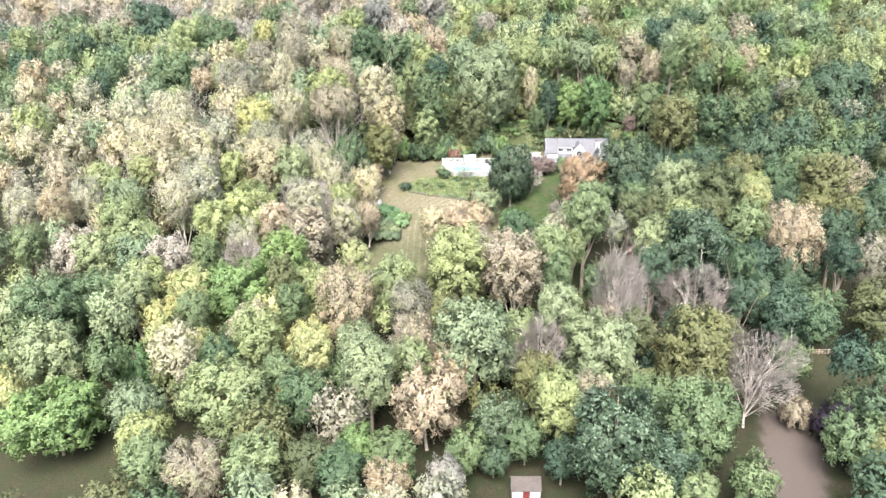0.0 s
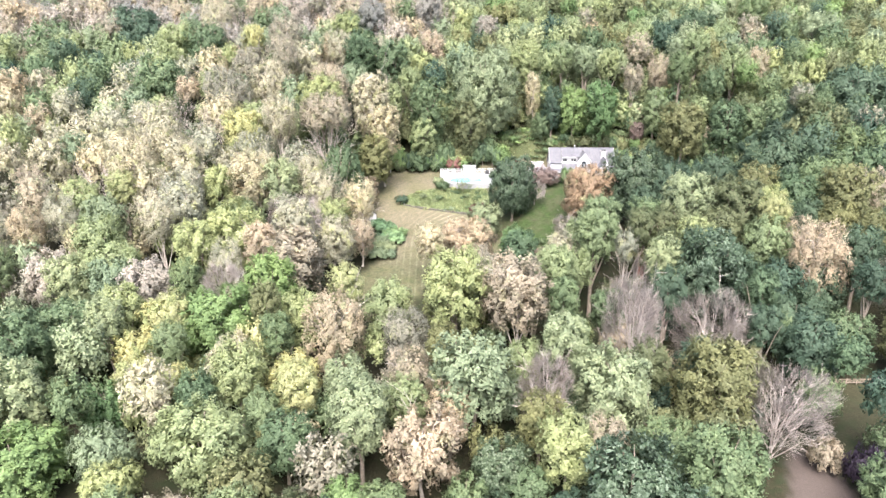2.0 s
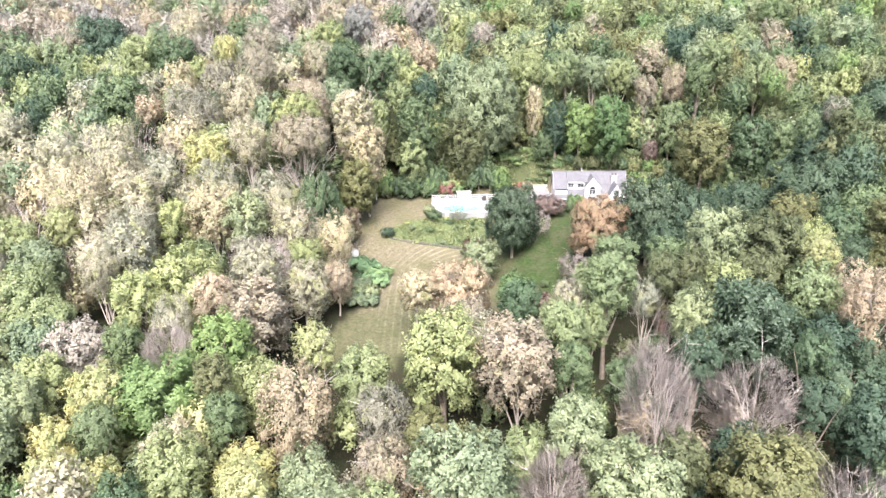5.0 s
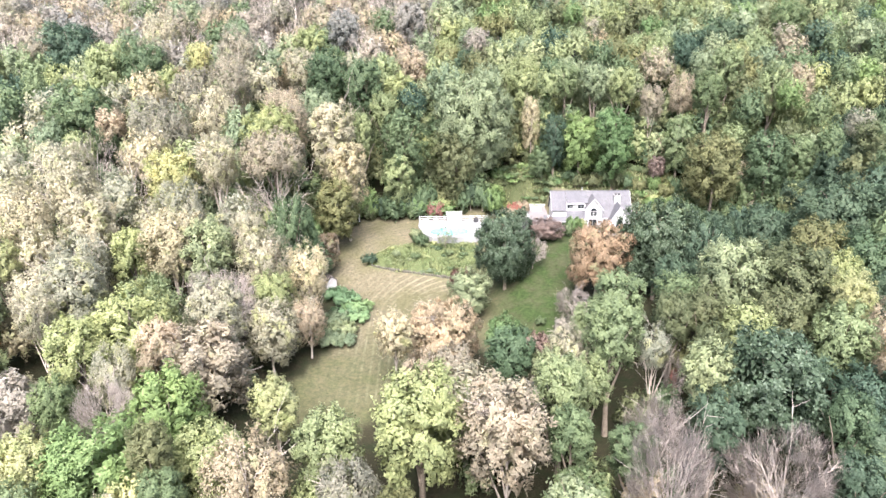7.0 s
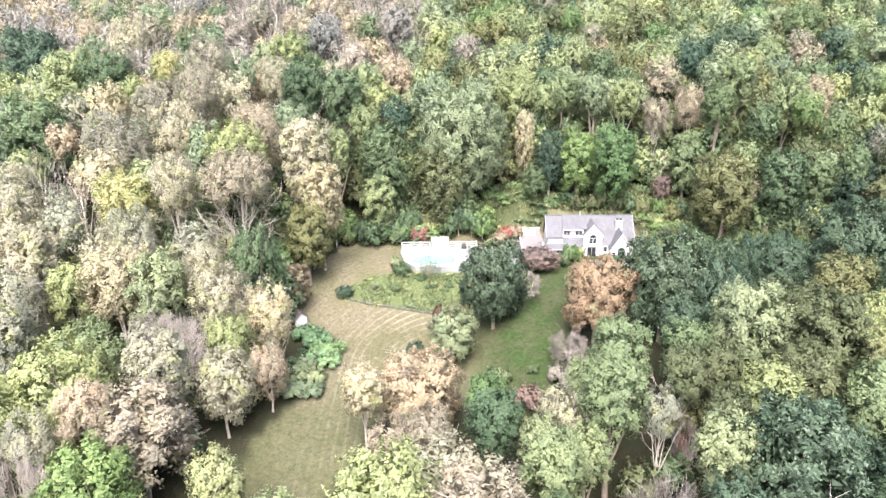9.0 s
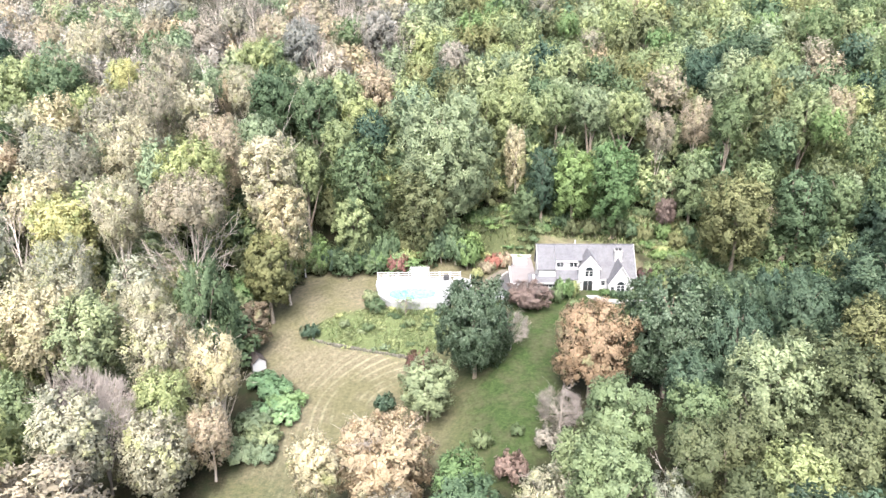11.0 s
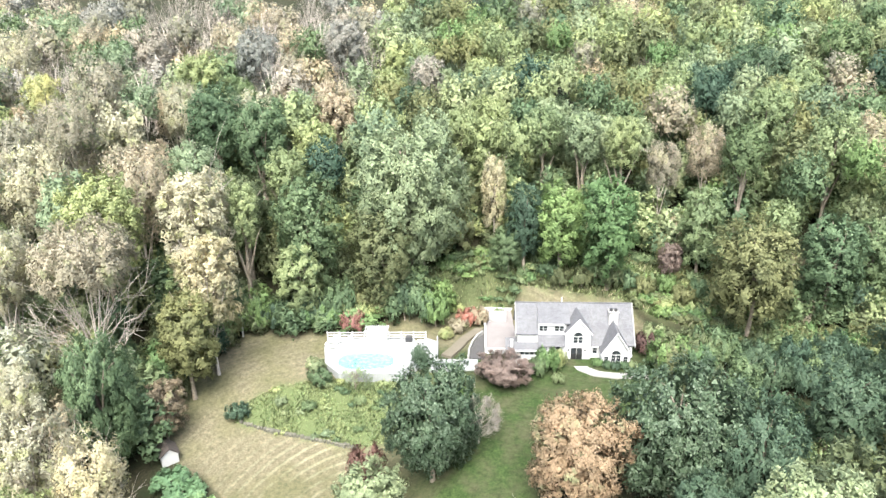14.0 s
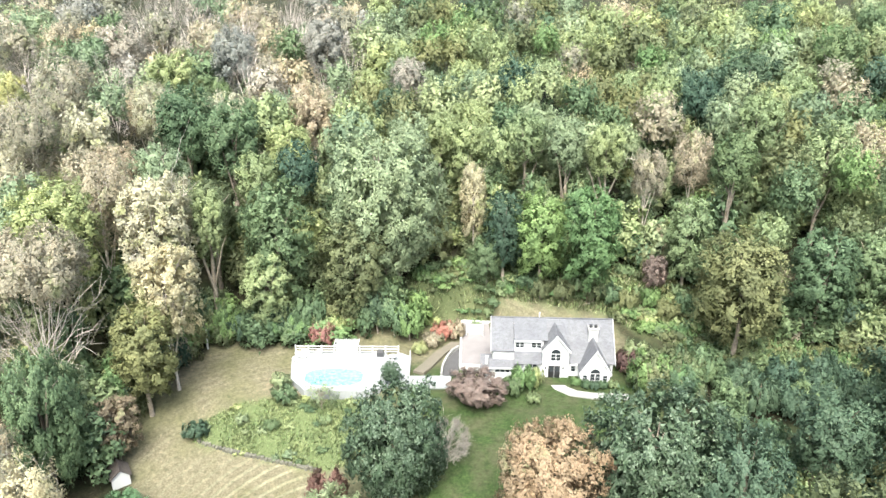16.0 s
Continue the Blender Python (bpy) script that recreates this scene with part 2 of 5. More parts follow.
def ground_material():
    m, nt, bsdf, out = nodes_of("leaf_littered_ground")

    def attr(key):
        a = nt.nodes.new("ShaderNodeAttribute")
        a.attribute_name = key
        return a.outputs["Fac"]

    fine, broad = noise_tex(nt, 4.0, 6.0), noise_tex(nt, 0.35, 4.0)
    litter = ramp(nt, fine, [(0.3, (0.016, 0.017, 0.01)), (0.55, (0.036, 0.034, 0.02)), (0.75, (0.075, 0.064, 0.04))])
    litter = mix(nt, ramp(nt, broad, [(0.45, (0, 0, 0)), (0.65, (1, 1, 1))]), litter, (0.024, 0.032, 0.015))
    wave = nt.nodes.new("ShaderNodeMath")
    wave.operation = "SINE"
    scale = nt.nodes.new("ShaderNodeMath")
    scale.operation = "MULTIPLY_ADD"
    nt.links.new(attr("swath"), scale.inputs[0])
    scale.inputs[1].default_value = 4.1
    warp = nt.nodes.new("ShaderNodeMath")
    warp.operation = "MULTIPLY"
    nt.links.new(broad, warp.inputs[0])
    warp.inputs[1].default_value = 0.5
    nt.links.new(warp.outputs[0], scale.inputs[2])
    nt.links.new(scale.outputs[0], wave.inputs[0])
    grass_a = mix(nt, ramp(nt, fine, [(0.3, (0, 0, 0)), (0.7, (1, 1, 1))]), (0.1, 0.09, 0.061), (0.18, 0.157, 0.11))
    grass_b = mix(nt, ramp(nt, fine, [(0.3, (0, 0, 0)), (0.7, (1, 1, 1))]), (0.17, 0.158, 0.106), (0.28, 0.26, 0.182))
    half = nt.nodes.new("ShaderNodeMapRange")
    nt.links.new(wave.outputs[0], half.inputs[0])
    half.inputs[1].default_value, half.inputs[2].default_value = 0.35, 1.0
    stripes = nt.nodes.new("ShaderNodeMath")
    stripes.operation = "MULTIPLY"
    nt.links.new(half.outputs[0], stripes.inputs[0])
    nt.links.new(attr("striped"), stripes.inputs[1])
    grass = mix(nt, stripes.outputs[0], grass_a, grass_b)
    thatch = ramp(nt, noise_tex(nt, 0.12, 3.0), [(0.4, (0, 0, 0)), (0.62, (1, 1, 1))])
    grass = mix(nt, thatch, grass, mix(nt, fine, (0.085, 0.082, 0.047), (0.145, 0.136, 0.08)))
    # green of the fuller grass, with shade painted into its low values
    green = ramp(nt, fine, [(0.3, (0.022, 0.04, 0.013)), (0.7, (0.05, 0.076, 0.027))])
    grass = mix(nt, attr("lush_shaded"), grass, mix(nt, ramp(nt, broad, [(0.4, (0, 0, 0)), (0.7, (1, 1, 1))]), green, (0.062, 0.064, 0.036)))
    rough = ramp(nt, fine, [(0.3, (0.06, 0.08, 0.033)), (0.55, (0.105, 0.13, 0.058)), (0.75, (0.17, 0.18, 0.095))])
    gravel = ramp(nt, noise_tex(nt, 9.0, 5.0), [(0.3, (0.06, 0.048, 0.043)), (0.7, (0.115, 0.095, 0.085))])
    speck = noise_tex(nt, 1.5, 9.0, 0.72)
    grass = mix(nt, 1.0, grass, ramp(nt, speck, [(0.34, (0.62, 0.66, 0.62)), (0.5, (0.96, 0.97, 0.95)), (0.66, (1.28, 1.22, 1.2))]), "MULTIPLY")
    col = mix(nt, attr("mown"), litter, grass)
    col = mix(nt, attr("rough_grass"), col, rough)
    col = mix(nt, attr("drive"), col, gravel)
    nt.links.new(col, bsdf.inputs["Base Color"])
    bsdf.inputs["Roughness"].default_value = 0.95
    bsdf.inputs["Specular IOR Level"].default_value = 0.15
    bump(nt, bsdf, fine, 0.7, 0.12)
    return m


land = new("ground", ground_sheet())
land.data.materials.append(ground_material())
tagged(land, "sloping ground with mown tan lawn, rough grass and leaf-littered woodland floor", "ground", kind="structure")


# ---- trees ----
def unit(v):
    return v / (np.linalg.norm(v, axis=-1, keepdims=True) + 1e-9)


def crown_arrays(seed, tall, leaves, size, boughs=14, vase=0.0, heart=0.22, sliver=False, low=-0.85):
    """A crown of radius 1 and height tall, its base at z = 0: leafy tufts that point up and outwards, round a heart of larger leaves."""
    rng = np.random.default_rng(seed)
    half, mid = np.array((1, 1, tall * 0.5)), np.array((0, 0, tall * 0.5))
    g = (np.arange(boughs) + 0.5) / boughs
    up = 0.97 - (0.97 - low) * g
    turn = np.arange(boughs) * 2.39996 + rng.uniform(-0.5, 0.5, boughs)
    flat = np.sqrt(np.clip(1 - np.abs(up) ** 3.0, 0, 1)) * (1 - vase * (1 - up) / 2)
    skew = 1 + 0.12 * np.sin(turn + rng.uniform(0, 6.28)) + 0.1 * np.sin(2 * turn + rng.uniform(0, 6.28))
    reach = rng.uniform(0.62, 0.88, boughs) * skew
    c = np.stack((flat * np.cos(turn) * reach, flat * np.sin(turn) * reach, up * (0.5 * reach + 0.5)), -1) * half
    wide = 1.12 / math.sqrt(boughs) * (0.55 + 0.45 * min(tall, 2.4)) * rng.uniform(0.72, 1.3, boughs)
    out = unit(c / half)
    lean = unit(out * np.array((0.75, 0.75, 0.45)) + np.array((0, 0, 0.55)) + rng.normal(size=(boughs, 3)) * 0.12)
    # twigs of each bough fan out round its lean
    twigs = 7
    fan = unit(lean[:, None, :] * 0.75 + rng.normal(size=(boughs, twigs, 3)) * 0.62)
    span = rng.uniform(0.75, 1.25, (boughs, twigs))
    k = rng.choice(boughs, leaves, p=wide ** 2 / (wide ** 2).sum())
    j = rng.integers(0, twigs, leaves)
    along = rng.uniform(0.25, 1.0, leaves) ** 0.6
    e = fan[k, j]
    spread = rng.normal(size=(leaves, 3)) * (0.34 - 0.16 * along)[:, None]
    p = c[k] * np.array((1, 1, 0.88)) + mid + (e * (along * span[k, j])[:, None] + spread) * wide[k][:, None] * np.array((1, 1, 1.15))
    n = size * rng.uniform(0.6, 1.45, leaves)[:, None]
    # larger shaded leaves fill the heart
    deep = rng.random(leaves) < heart
    p = np.where(deep[:, None], mid + c[k] * rng.uniform(0.35, 0.95, leaves)[:, None] + spread * wide[k][:, None] * 1.3, p)
    n = np.where(deep[:, None], n * 2.0, n)
    if sliver:
        a = unit(unit(p - mid * 0.35) + rng.normal(size=(leaves, 3)) * 0.33)
        w = unit(np.cross(a, rng.normal(size=(leaves, 3))))
        lv = np.stack((p + a * n, p - a * n + w * n * 0.036, p - a * n - w * n * 0.036), 1).reshape(-1, 3)
        return lv, np.arange(leaves * 3).reshape(-1, 3), np.repeat(w, 3, axis=0)
    nrm = unit(0.5 * e + 0.3 * out[k] + rng.normal(size=(leaves, 3)) * 0.5 + np.array((0, 0, 0.35)))
    a = e + rng.normal(size=(leaves, 3)) * 0.6
    a = unit(a - nrm * (a * nrm).sum(1)[:, None])
    w = np.cross(nrm, a)
    lv = np.stack((p + a * n, p - a * n * 0.55 + w * n * 0.55, p - a * n * 0.55 - w * n * 0.55), 1).reshape(-1, 3)
    soft = np.repeat(unit(0.42 * unit(spread + 0.6 * e * along[:, None]) + 0.7 * unit((p - mid) / half) + 0.25 * nrm + np.array((0, 0, 0.1))), 3, axis=0)
    return lv, np.arange(leaves * 3).reshape(-1, 3), soft


def tube(points, radii, sides):
    """A bent tapered tube along points."""
    points = np.asarray(points, float)
    v, f = [], []
    for k, (p, r) in enumerate(zip(points, radii)):
        t = points[min(k + 1, len(points) - 1)] - points[max(k - 1, 0)]
        t /= np.linalg.norm(t) + 1e-9
        a = np.cross(t, (0.31, 0.95, 0.1))
        a /= np.linalg.norm(a) + 1e-9
        b = np.cross(t, a)
        ang = np.arange(sides) * 2 * np.pi / sides
        v.append(p + r * (np.cos(ang)[:, None] * a + np.sin(ang)[:, None] * b))
        if k:
            i, j = np.arange(sides), (np.arange(sides) + 1) % sides
            base = (k - 1) * sides
            f.append(np.stack((base + i, base + j, base + sides + j, base + sides + i), -1))
    return np.concatenate(v), np.concatenate(f)


def branch_arrays(seed, spread, twigs, lean=0.55, thick=0.021, first=0.25, limbs=7):
    """Trunk, limbs and twigs of a tree of height 1 and crown radius spread."""
    rng = np.random.default_rng(seed)
    vs, fs, count = [], [], 0

    def add(points, radii, sides):
        nonlocal count
        v, f = tube(points, radii, sides)
        vs.append(v), fs.append(f + count)
        count += len(v)

    bend = rng.uniform(-0.02, 0.02, 2)
    trunk = [np.array((bend[0] * math.sin(h * 5), bend[1] * math.sin(h * 4), h)) for h in (-0.03, 0.03, 0.2, 0.4, 0.62, 0.85)]
    add(trunk, [thick * 1.5, thick * 1.05, thick * 0.9, thick * 0.72, thick * 0.45, thick * 0.15], 6)
    ends = []
    for k in range(limbs):
        h = first + (0.8 - first) * (k / limbs) + rng.uniform(-0.03, 0.03)
        ang = k * 2.4 + rng.uniform(-0.4, 0.4)
        d = np.array((math.cos(ang), math.sin(ang), 0))
        root = np.array((0, 0, h))
        if twigs > 200:
            h = rng.uniform(0.12, 0.5)
            root = np.array((0, 0, h))
            top = max(rng.uniform(0.42, 0.97), h + 0.15)
            reach = spread * rng.uniform(0.65, 1.0) * math.sqrt(max(1.02 - ((top - 0.58) / 0.42) ** 2, 0.03))
        else:
            reach = spread * rng.uniform(0.7, 0.98) * (1 - 0.3 * k / limbs)
            top = min(0.98, h + (1 - h) * rng.uniform(0.6, 0.95))
        mid1 = root + d * reach * 0.35 + np.array((0, 0, (top - h) * lean * 0.7))
        end = root + d * reach + np.array((0, 0, top - h))
        mid2 = (mid1 + end) / 2 + np.array((0, 0, 0.03))
        r0 = thick * 0.55 * (1 - 0.4 * k / limbs)
        add([root, mid1, mid2, end], [r0, r0 * 0.75, r0 * 0.45, r0 * 0.12], 4)
        ends += [(mid1, end, r0 * 0.5), (mid2, end, r0 * 0.35), ((root + mid1) / 2, mid2, r0 * 0.5)]
    while twigs > 0:
        a, b, r = ends[rng.integers(len(ends))]
        u = rng.uniform(0.05, 1)
        p = a + (b - a) * u
        d = (b - a) / (np.linalg.norm(b - a) + 1e-6) + rng.normal(size=3) * 0.8 + np.array((p[0], p[1], 0)) * 2.2 + np.array((0, 0, 0.35))
        d /= np.linalg.norm(d)
        ln = rng.uniform(0.06, 0.15)
        e = p + d * ln + np.array((0, 0, 0.02))
        rt = max(r * 0.4, 0.0016)
        add([p, e], [rt, rt * 0.3], 3)
        if rng.random() < 0.5:
            ends.append((p, e, rt))
        twigs -= 1
    return np.concatenate(vs), np.concatenate(fs)


CROWNS, TRUNKS, BARES = {}, {}, {}


def crown_mesh(shape, seed):
    if (shape, seed) not in CROWNS:
        v, f, soft = crown_arrays(seed * 7 + len(shape), *SHAPES[shape])
        me = mesh_from("crown_" + shape, v, [f], normals=soft)
        me.materials.append(LEAF["green"])
        CROWNS[shape, seed] = me
    return CROWNS[shape, seed]


# tall, leaves, leaf size, boughs, vase, heart
SHAPES = {
    "broad": (1.3, 11000, 0.036, 84),
    "round": (1.75, 8200, 0.042, 70, 0.05),
    "tall": (2.7, 9000, 0.045, 84, 0.1),
    "fine": (1.9, 12000, 0.036, 90, 0.05),
    "fine_tall": (2.7, 13500, 0.038, 100, 0.08),
    "lawn": (2.0, 26000, 0.026, 150, 0.0, 0.22, False, -0.97),
    "giant": (2.2, 32000, 0.023, 200),
    "column": (3.6, 11500, 0.044, 100, 0.1),
    "airy": (2.0, 9000, 0.032, 72, 0.3, 0.1),
    "vase": (1.1, 14000, 0.024, 110, 0.25, 0.1, False, -0.4),
    "sparse": (2.0, 600, 0.09, 14, 0.2, 0.0),
    "low": (1.0, 4000, 0.052, 40, 0.0, 0.22, False, -0.6),
    "twiggy": (2.0, 8500, 0.085, 70, 0.12, 0.0, True),
}


def trunk_mesh(kind, seed):
    if (kind, seed) not in TRUNKS:
        spread = {"wood": 0.2, "pale": 0.22, "bare": 0.3}[kind]
        twigs = {"wood": 0, "pale": 60, "bare": 350}[kind]
        limbs = {"wood": 5, "pale": 9, "bare": 22}[kind]
        v, f = branch_arrays(seed + 90, spread, twigs, limbs=limbs, first=0.3 if kind == "wood" else 0.2, thick=0.019 if kind == "wood" else 0.013 if kind == "pale" else 0.009)
        me = mesh_from("trunk_" + kind, v, [f])
        me.materials.append(BARK)
        TRUNKS[kind, seed] = me
    return TRUNKS[kind, seed]


def own_material(ob, mat):
    ob.material_slots[0].link = "OBJECT"
    ob.material_slots[0].material = mat


WORDS = {
    "green": "mid-green leafy", "bright": "fresh green leafy", "dark": "dense dark bluish-green", "pale": "pale greyish-green", "jade": "dense greyish-green", "lime": "yellowish-green",
    "olive": "olive-green", "yellow": "bright yellow autumn", "cream": "thin faded cream-leaved", "tan": "tan-brown autumn", "pink": "pinkish-tan autumn",
    "orange": "orange autumn", "red": "dull red-leaved", "rose": "pinkish-brown", "maroon": "dark maroon-leaved", "mint": "light mint-green", "mauve": "thin greyish-mauve", "plum": "dark plum-leaved",
}
tree_rng = random.Random(4)
PLANTED = []


BACK, LAWN, EDGE = "behind the house", "standing on the lawn", "at the edge of the lawn"


def tree(x, y, top, r, kind="green", shape=None, label="", place="standing in the wood", limbs=""):
    """One tree: trunk and crown. top is the height of its tip above the datum, r its crown's radius."""
    base = float(ground(x, y))
    height = max(top - base, 4.0)
    thing = new("tree")
    thing.location = (x, y, base - 0.05)
    thing.rotation_euler = (0, 0, tree_rng.uniform(0, 6.28))
    bare = kind == "bare"
    airy = kind in ("cream", "tan", "pink")
    deep = height * 0.96 if place in (LAWN, BACK) else min(height * 0.94, r * 4.0) if place == EDGE else min(height * 0.88, r * 2.9)
    ratio = deep / r
    if shape is None:
        shape = "broad" if ratio < 1.5 else "fine" if r > 6 and not airy else "airy" if airy and place != BACK and tree_rng.random() < 0.7 else "tall" if ratio > 2.25 else "round"
    if shape and shape.startswith("fine") and ratio > 2.25:
        shape = "fine_tall" if ratio < 3.2 else "column"
    if shape == "broad" and ratio > 1.6:
        shape = "fine" if ratio < 2.3 else "fine_tall"
    if shape == "tall" and ratio > 3.2:
        shape = "column"
    if shape == "vase":
        deep = height * 0.42
    elif shape == "airy":
        deep = min(height * 0.86, r * 2.8)
    trunk_kind = limbs or ("bare" if bare else "pale" if airy else "wood")
    trunk = new("trunk", trunk_mesh(trunk_kind, tree_rng.randrange(4)))
    trunk.parent = thing
    if bare:
        wide = r / 0.33
        trunk.scale = (wide, wide, height)
        own_material(trunk, TWIGS)
        deep = height * 0.78
        twigs = new("twig_crown", crown_mesh("twiggy", tree_rng.randrange(3)))
        twigs.parent, twigs.location, twigs.scale = thing, (0, 0, height - deep), (r, r, deep / SHAPES["twiggy"][0])
        own_material(twigs, TWIGS)
        tagged(thing, label or f"leafless tree with bare greyish twigs {place}", "tree", "trees of the wood")
    else:
        wide = r / 0.33 if limbs else max(height * 0.8, r / 0.26) if airy else height
        trunk.scale = (wide, wide, height * 0.92)
        own_material(trunk, PALE_BARK if airy else BARK)
        crown = new("crown", crown_mesh(shape, tree_rng.randrange(3)))
        crown.parent = thing
        crown.location = (0, 0, height - deep)
        crown.scale = (r, r, deep / SHAPES[shape][0])
        own_material(crown, LEAF[kind])
        tagged(thing, label or f"{WORDS[kind]} tree {place}", "tree", "trees of the wood")
    PLANTED.append((x, y, r))
    return thing


# front of the wood
tree(-60.3, 96.7, -1.2, 7.9, "bright", "fine", "large rounded fresh green maple beside the front lawn")
tree(-42.4, 86.5, -3.2, 3.8, "lime")
tree(-34.3, 83.9, -2.3, 4.8, "tan")
tree(-27.1, 85.6, -2.6, 4.6, "lime")
tree(-34.9, 120.8, 1.8, 4.6, "cream")
tree(-22.6, 100.8, -0.6, 4.3, "green")
tree(-24.1, 117.4, 0.1, 4.5, "yellow")
tree(-15.1, 114.1, 1.1, 4.4, "pale")
tree(-11.8, 109.3, -0.2, 4.8, "pale")
tree(-19.3, 86.3, -3.1, 3.6, "olive")
tree(-14.2, 83.5, -2.9, 3.7, "green")
tree(-12.5, 88.7, -2.9, 3.2, "bright")
tree(-7.6, 88.0, -3.3, 4.0, "green")
tree(-7.9, 81.1, -3.5, 3.6, "pink")
tree(0.5, 84.5, -5.5, 3.0, "mauve")
tree(1.5, 106.2, 0.4, 4.2, "pink")
tree(50.8, 116.8, 0.3, 4.0, "olive")
tree(62.3, 92.1, -3.2, 5.0, "green")
tree(35.2, 82.3, -5.7, 3.1, "lime")
tree(-80, 131, 3, 6.6, "pale")
tree(5.4, 109, 8.5, 6.4, "pale", "tall", "tall pale green poplar with white limbs in the wood")
tree(50.5, 104, 3.6, 7.2, "bare", label="large bare cream-grey willow-like tree beside the gravel drive")
tree(2.6, 132, 13.4, 6.9, "lime")
tree(13.8, 129.4, 12.8, 6.0, "pink")
tree(24.4, 86.5, 3.6, 7.6, "jade", "fine", "large dense grey-green tree beside the white shed")
tree(31.4, 85, -1.2, 4.8, "jade")
tree(-49.6, 100.5, -3.4, 4.6, "pale")
tree(-45.5, 93.4, -4.4, 4.4, "lime")
tree(3.4, 91.5, -5.4, 3.8, "green")
tree(12.6, 93.6, -5.2, 3.2, "green")
tree(17.6, 89.6, -6.2, 3.0, "dark")
tree(7.6, 90.6, -7.6, 2.8, "dark")
tree(5.5, 162, 8.6, 6.6, "pink", "lawn", place=LAWN)
tree(16, 146.5, 11, 3.8, "green", "tall")

# by the lawn and the house
tree(34.8, 180, 15.8, 6.3, "orange", "giant", "rounded orange autumn maple standing on the lawn", place=LAWN)
tree(18.0, 187, 16.2, 6.2, "jade", "lawn", "big dense dark green tree standing alone on the lawn", place=LAWN)
tree(46, 180, 20, 8, "jade", "lawn", "large dense dark green tree beside the front lawn", place=LAWN)
tree(54, 176, 17.6, 5.6, "dark", "lawn", place=LAWN)
tree(53.2, 163, 18.6, 5.6, "pale", "fine", "tall silvery green poplar with glittering leaves")
tree(34.6, 162, 13.6, 4.8, "lime", "fine")
tree(30.6, 147.4, 15.2, 4.4, "lime", "fine")
tree(37, 147, 10.2, 3, "cream")
tree(85, 128, 3, 6, "olive")
tree(83, 189, 21.4, 9.6, "dark", "lawn", "huge dark bluish-green spreading tree at the edge of the wood", place=LAWN)
tree(98, 173, 16, 6, "tan")
tree(97, 158, 12, 6, "dark")
tree(10.6, 179.5, 6.4, 4.6, "pale", "fine", "pale greyish-green small tree beside the mown lawn", place=LAWN)
tree(9.8, 187.5, 2.8, 3.0, "maroon", "low", "small dark maroon shrub-like maple under the dark tree", place=LAWN)
tree(27.8, 203, 8.2, 4.2, "rose", "lawn", "broad pinkish-brown weeping maple in front of the house", place=LAWN)
tree(24, 191, 8, 3, "bare", label="small leafless grey ornamental tree on the lawn", place=LAWN)

# the pale wood west of the lawn
tree(-18, 140.5, 6.6, 3.8, "yellow")
tree(-18, 167, 6.4, 3.5, "pink", place=EDGE)
tree(-18.6, 175, 13.6, 4.6, "cream", "airy", "thin pale cream tree with bare upper twigs beside the lawn", limbs="bare")
tree(-27.7, 178.5, 15, 5.6, "cream", "airy", "thin pale cream tree with bare upper twigs beside the lawn", limbs="bare")
tree(-64, 142, 7.4, 5, "pale")
tree(-29.5, 201.5, 28.4, 8.6, "tan", "vase", "wide vase-shaped brown-topped tree with pale bare limbs", limbs="bare")
tree(-25.2, 190.2, 19, 5.3, "green", "lawn", place=EDGE)
tree(-27.5, 197.5, 12.5, 4.2, "pale", "fine", place=EDGE)
tree(-19.8, 218, 34.0, 5.8, "cream", "fine", place=EDGE)
tree(-4.2, 226.5, 30.2, 5.8, "green", "fine", place=EDGE)
tree(13, 231.5, 38.4, 10.6, "pale", "giant", "huge pale green domed tree towering behind the pool", place=EDGE)
tree(15.5, 233, 27, 6, "pale", "fine", place=EDGE)
tree(8.8, 225.8, 24.4, 5.6, "olive", "fine", place=EDGE)
tree(-5.2, 223.6, 19, 4.4, "lime", "fine", place=EDGE)
tree(-19.6, 196.4, 8.6, 3.1, "orange", "fine", "small slender orange autumn tree beside the white shed", place=EDGE)

ivy_tree = tree(41.2, 150.2, 3.4, 1.9, "bare", label="thin leafless tree with reddish ivy on its trunk")
vine = new("ivy", crown_mesh("low", 0))
vine.parent, vine.scale, vine.location = ivy_tree, (0.7, 0.7, 7.0), (0.1, 0, 1.0)
own_material(vine, LEAF["red"])
vine["label"] = "reddish ivy climbing the trunk"

# the wood behind the house
tree(40, 231, 26.8, 5.4, "bright", "fine", place=BACK)
tree(48, 228.5, 29.2, 5.6, "bright", "fine", place=BACK)
tree(91, 224, 22.8, 5, "green", place=BACK)
tree(97, 219, 21.8, 5, "dark", place=BACK)
tree(106, 230, 26.6, 6, "dark", place=BACK)
tree(76, 270, 43.5, 8.2, "dark", "broad", "wide dark bluish-green tree on the wooded hillside")
tree(-15, 245, 39.6, 5.6, "green")
tree(30, 272, 42, 4, "pale")
tree(-32.5, 256, 41, 5, "cream")


tree(-88.3, 181.5, 12.5, 5.1, "yellow")
tree(-64.5, 147.2, 8.8, 5.4, "lime")
tree(-45.8, 165.3, 11.2, 7.2, "lime")
tree(8.9, 140.7, 7.4, 6.6, "cream")
tree(25.6, 150.2, 9.1, 4.3, "cream")
tree(15.0, 152.7, 9.5, 3.3, "bright")
tree(29.7, 155.1, 10.8, 4.4, "lime")
tree(34.2, 135.0, 5.2, 4.9, "bare")
tree(55.4, 148.2, 8.4, 8.0, "dark")
tree(75.6, 155.3, 10.3, 5.5, "tan")
tree(62.9, 170.8, 14.1, 7.2, "olive")
tree(73.9, 168.0, 13.6, 4.1, "lime")
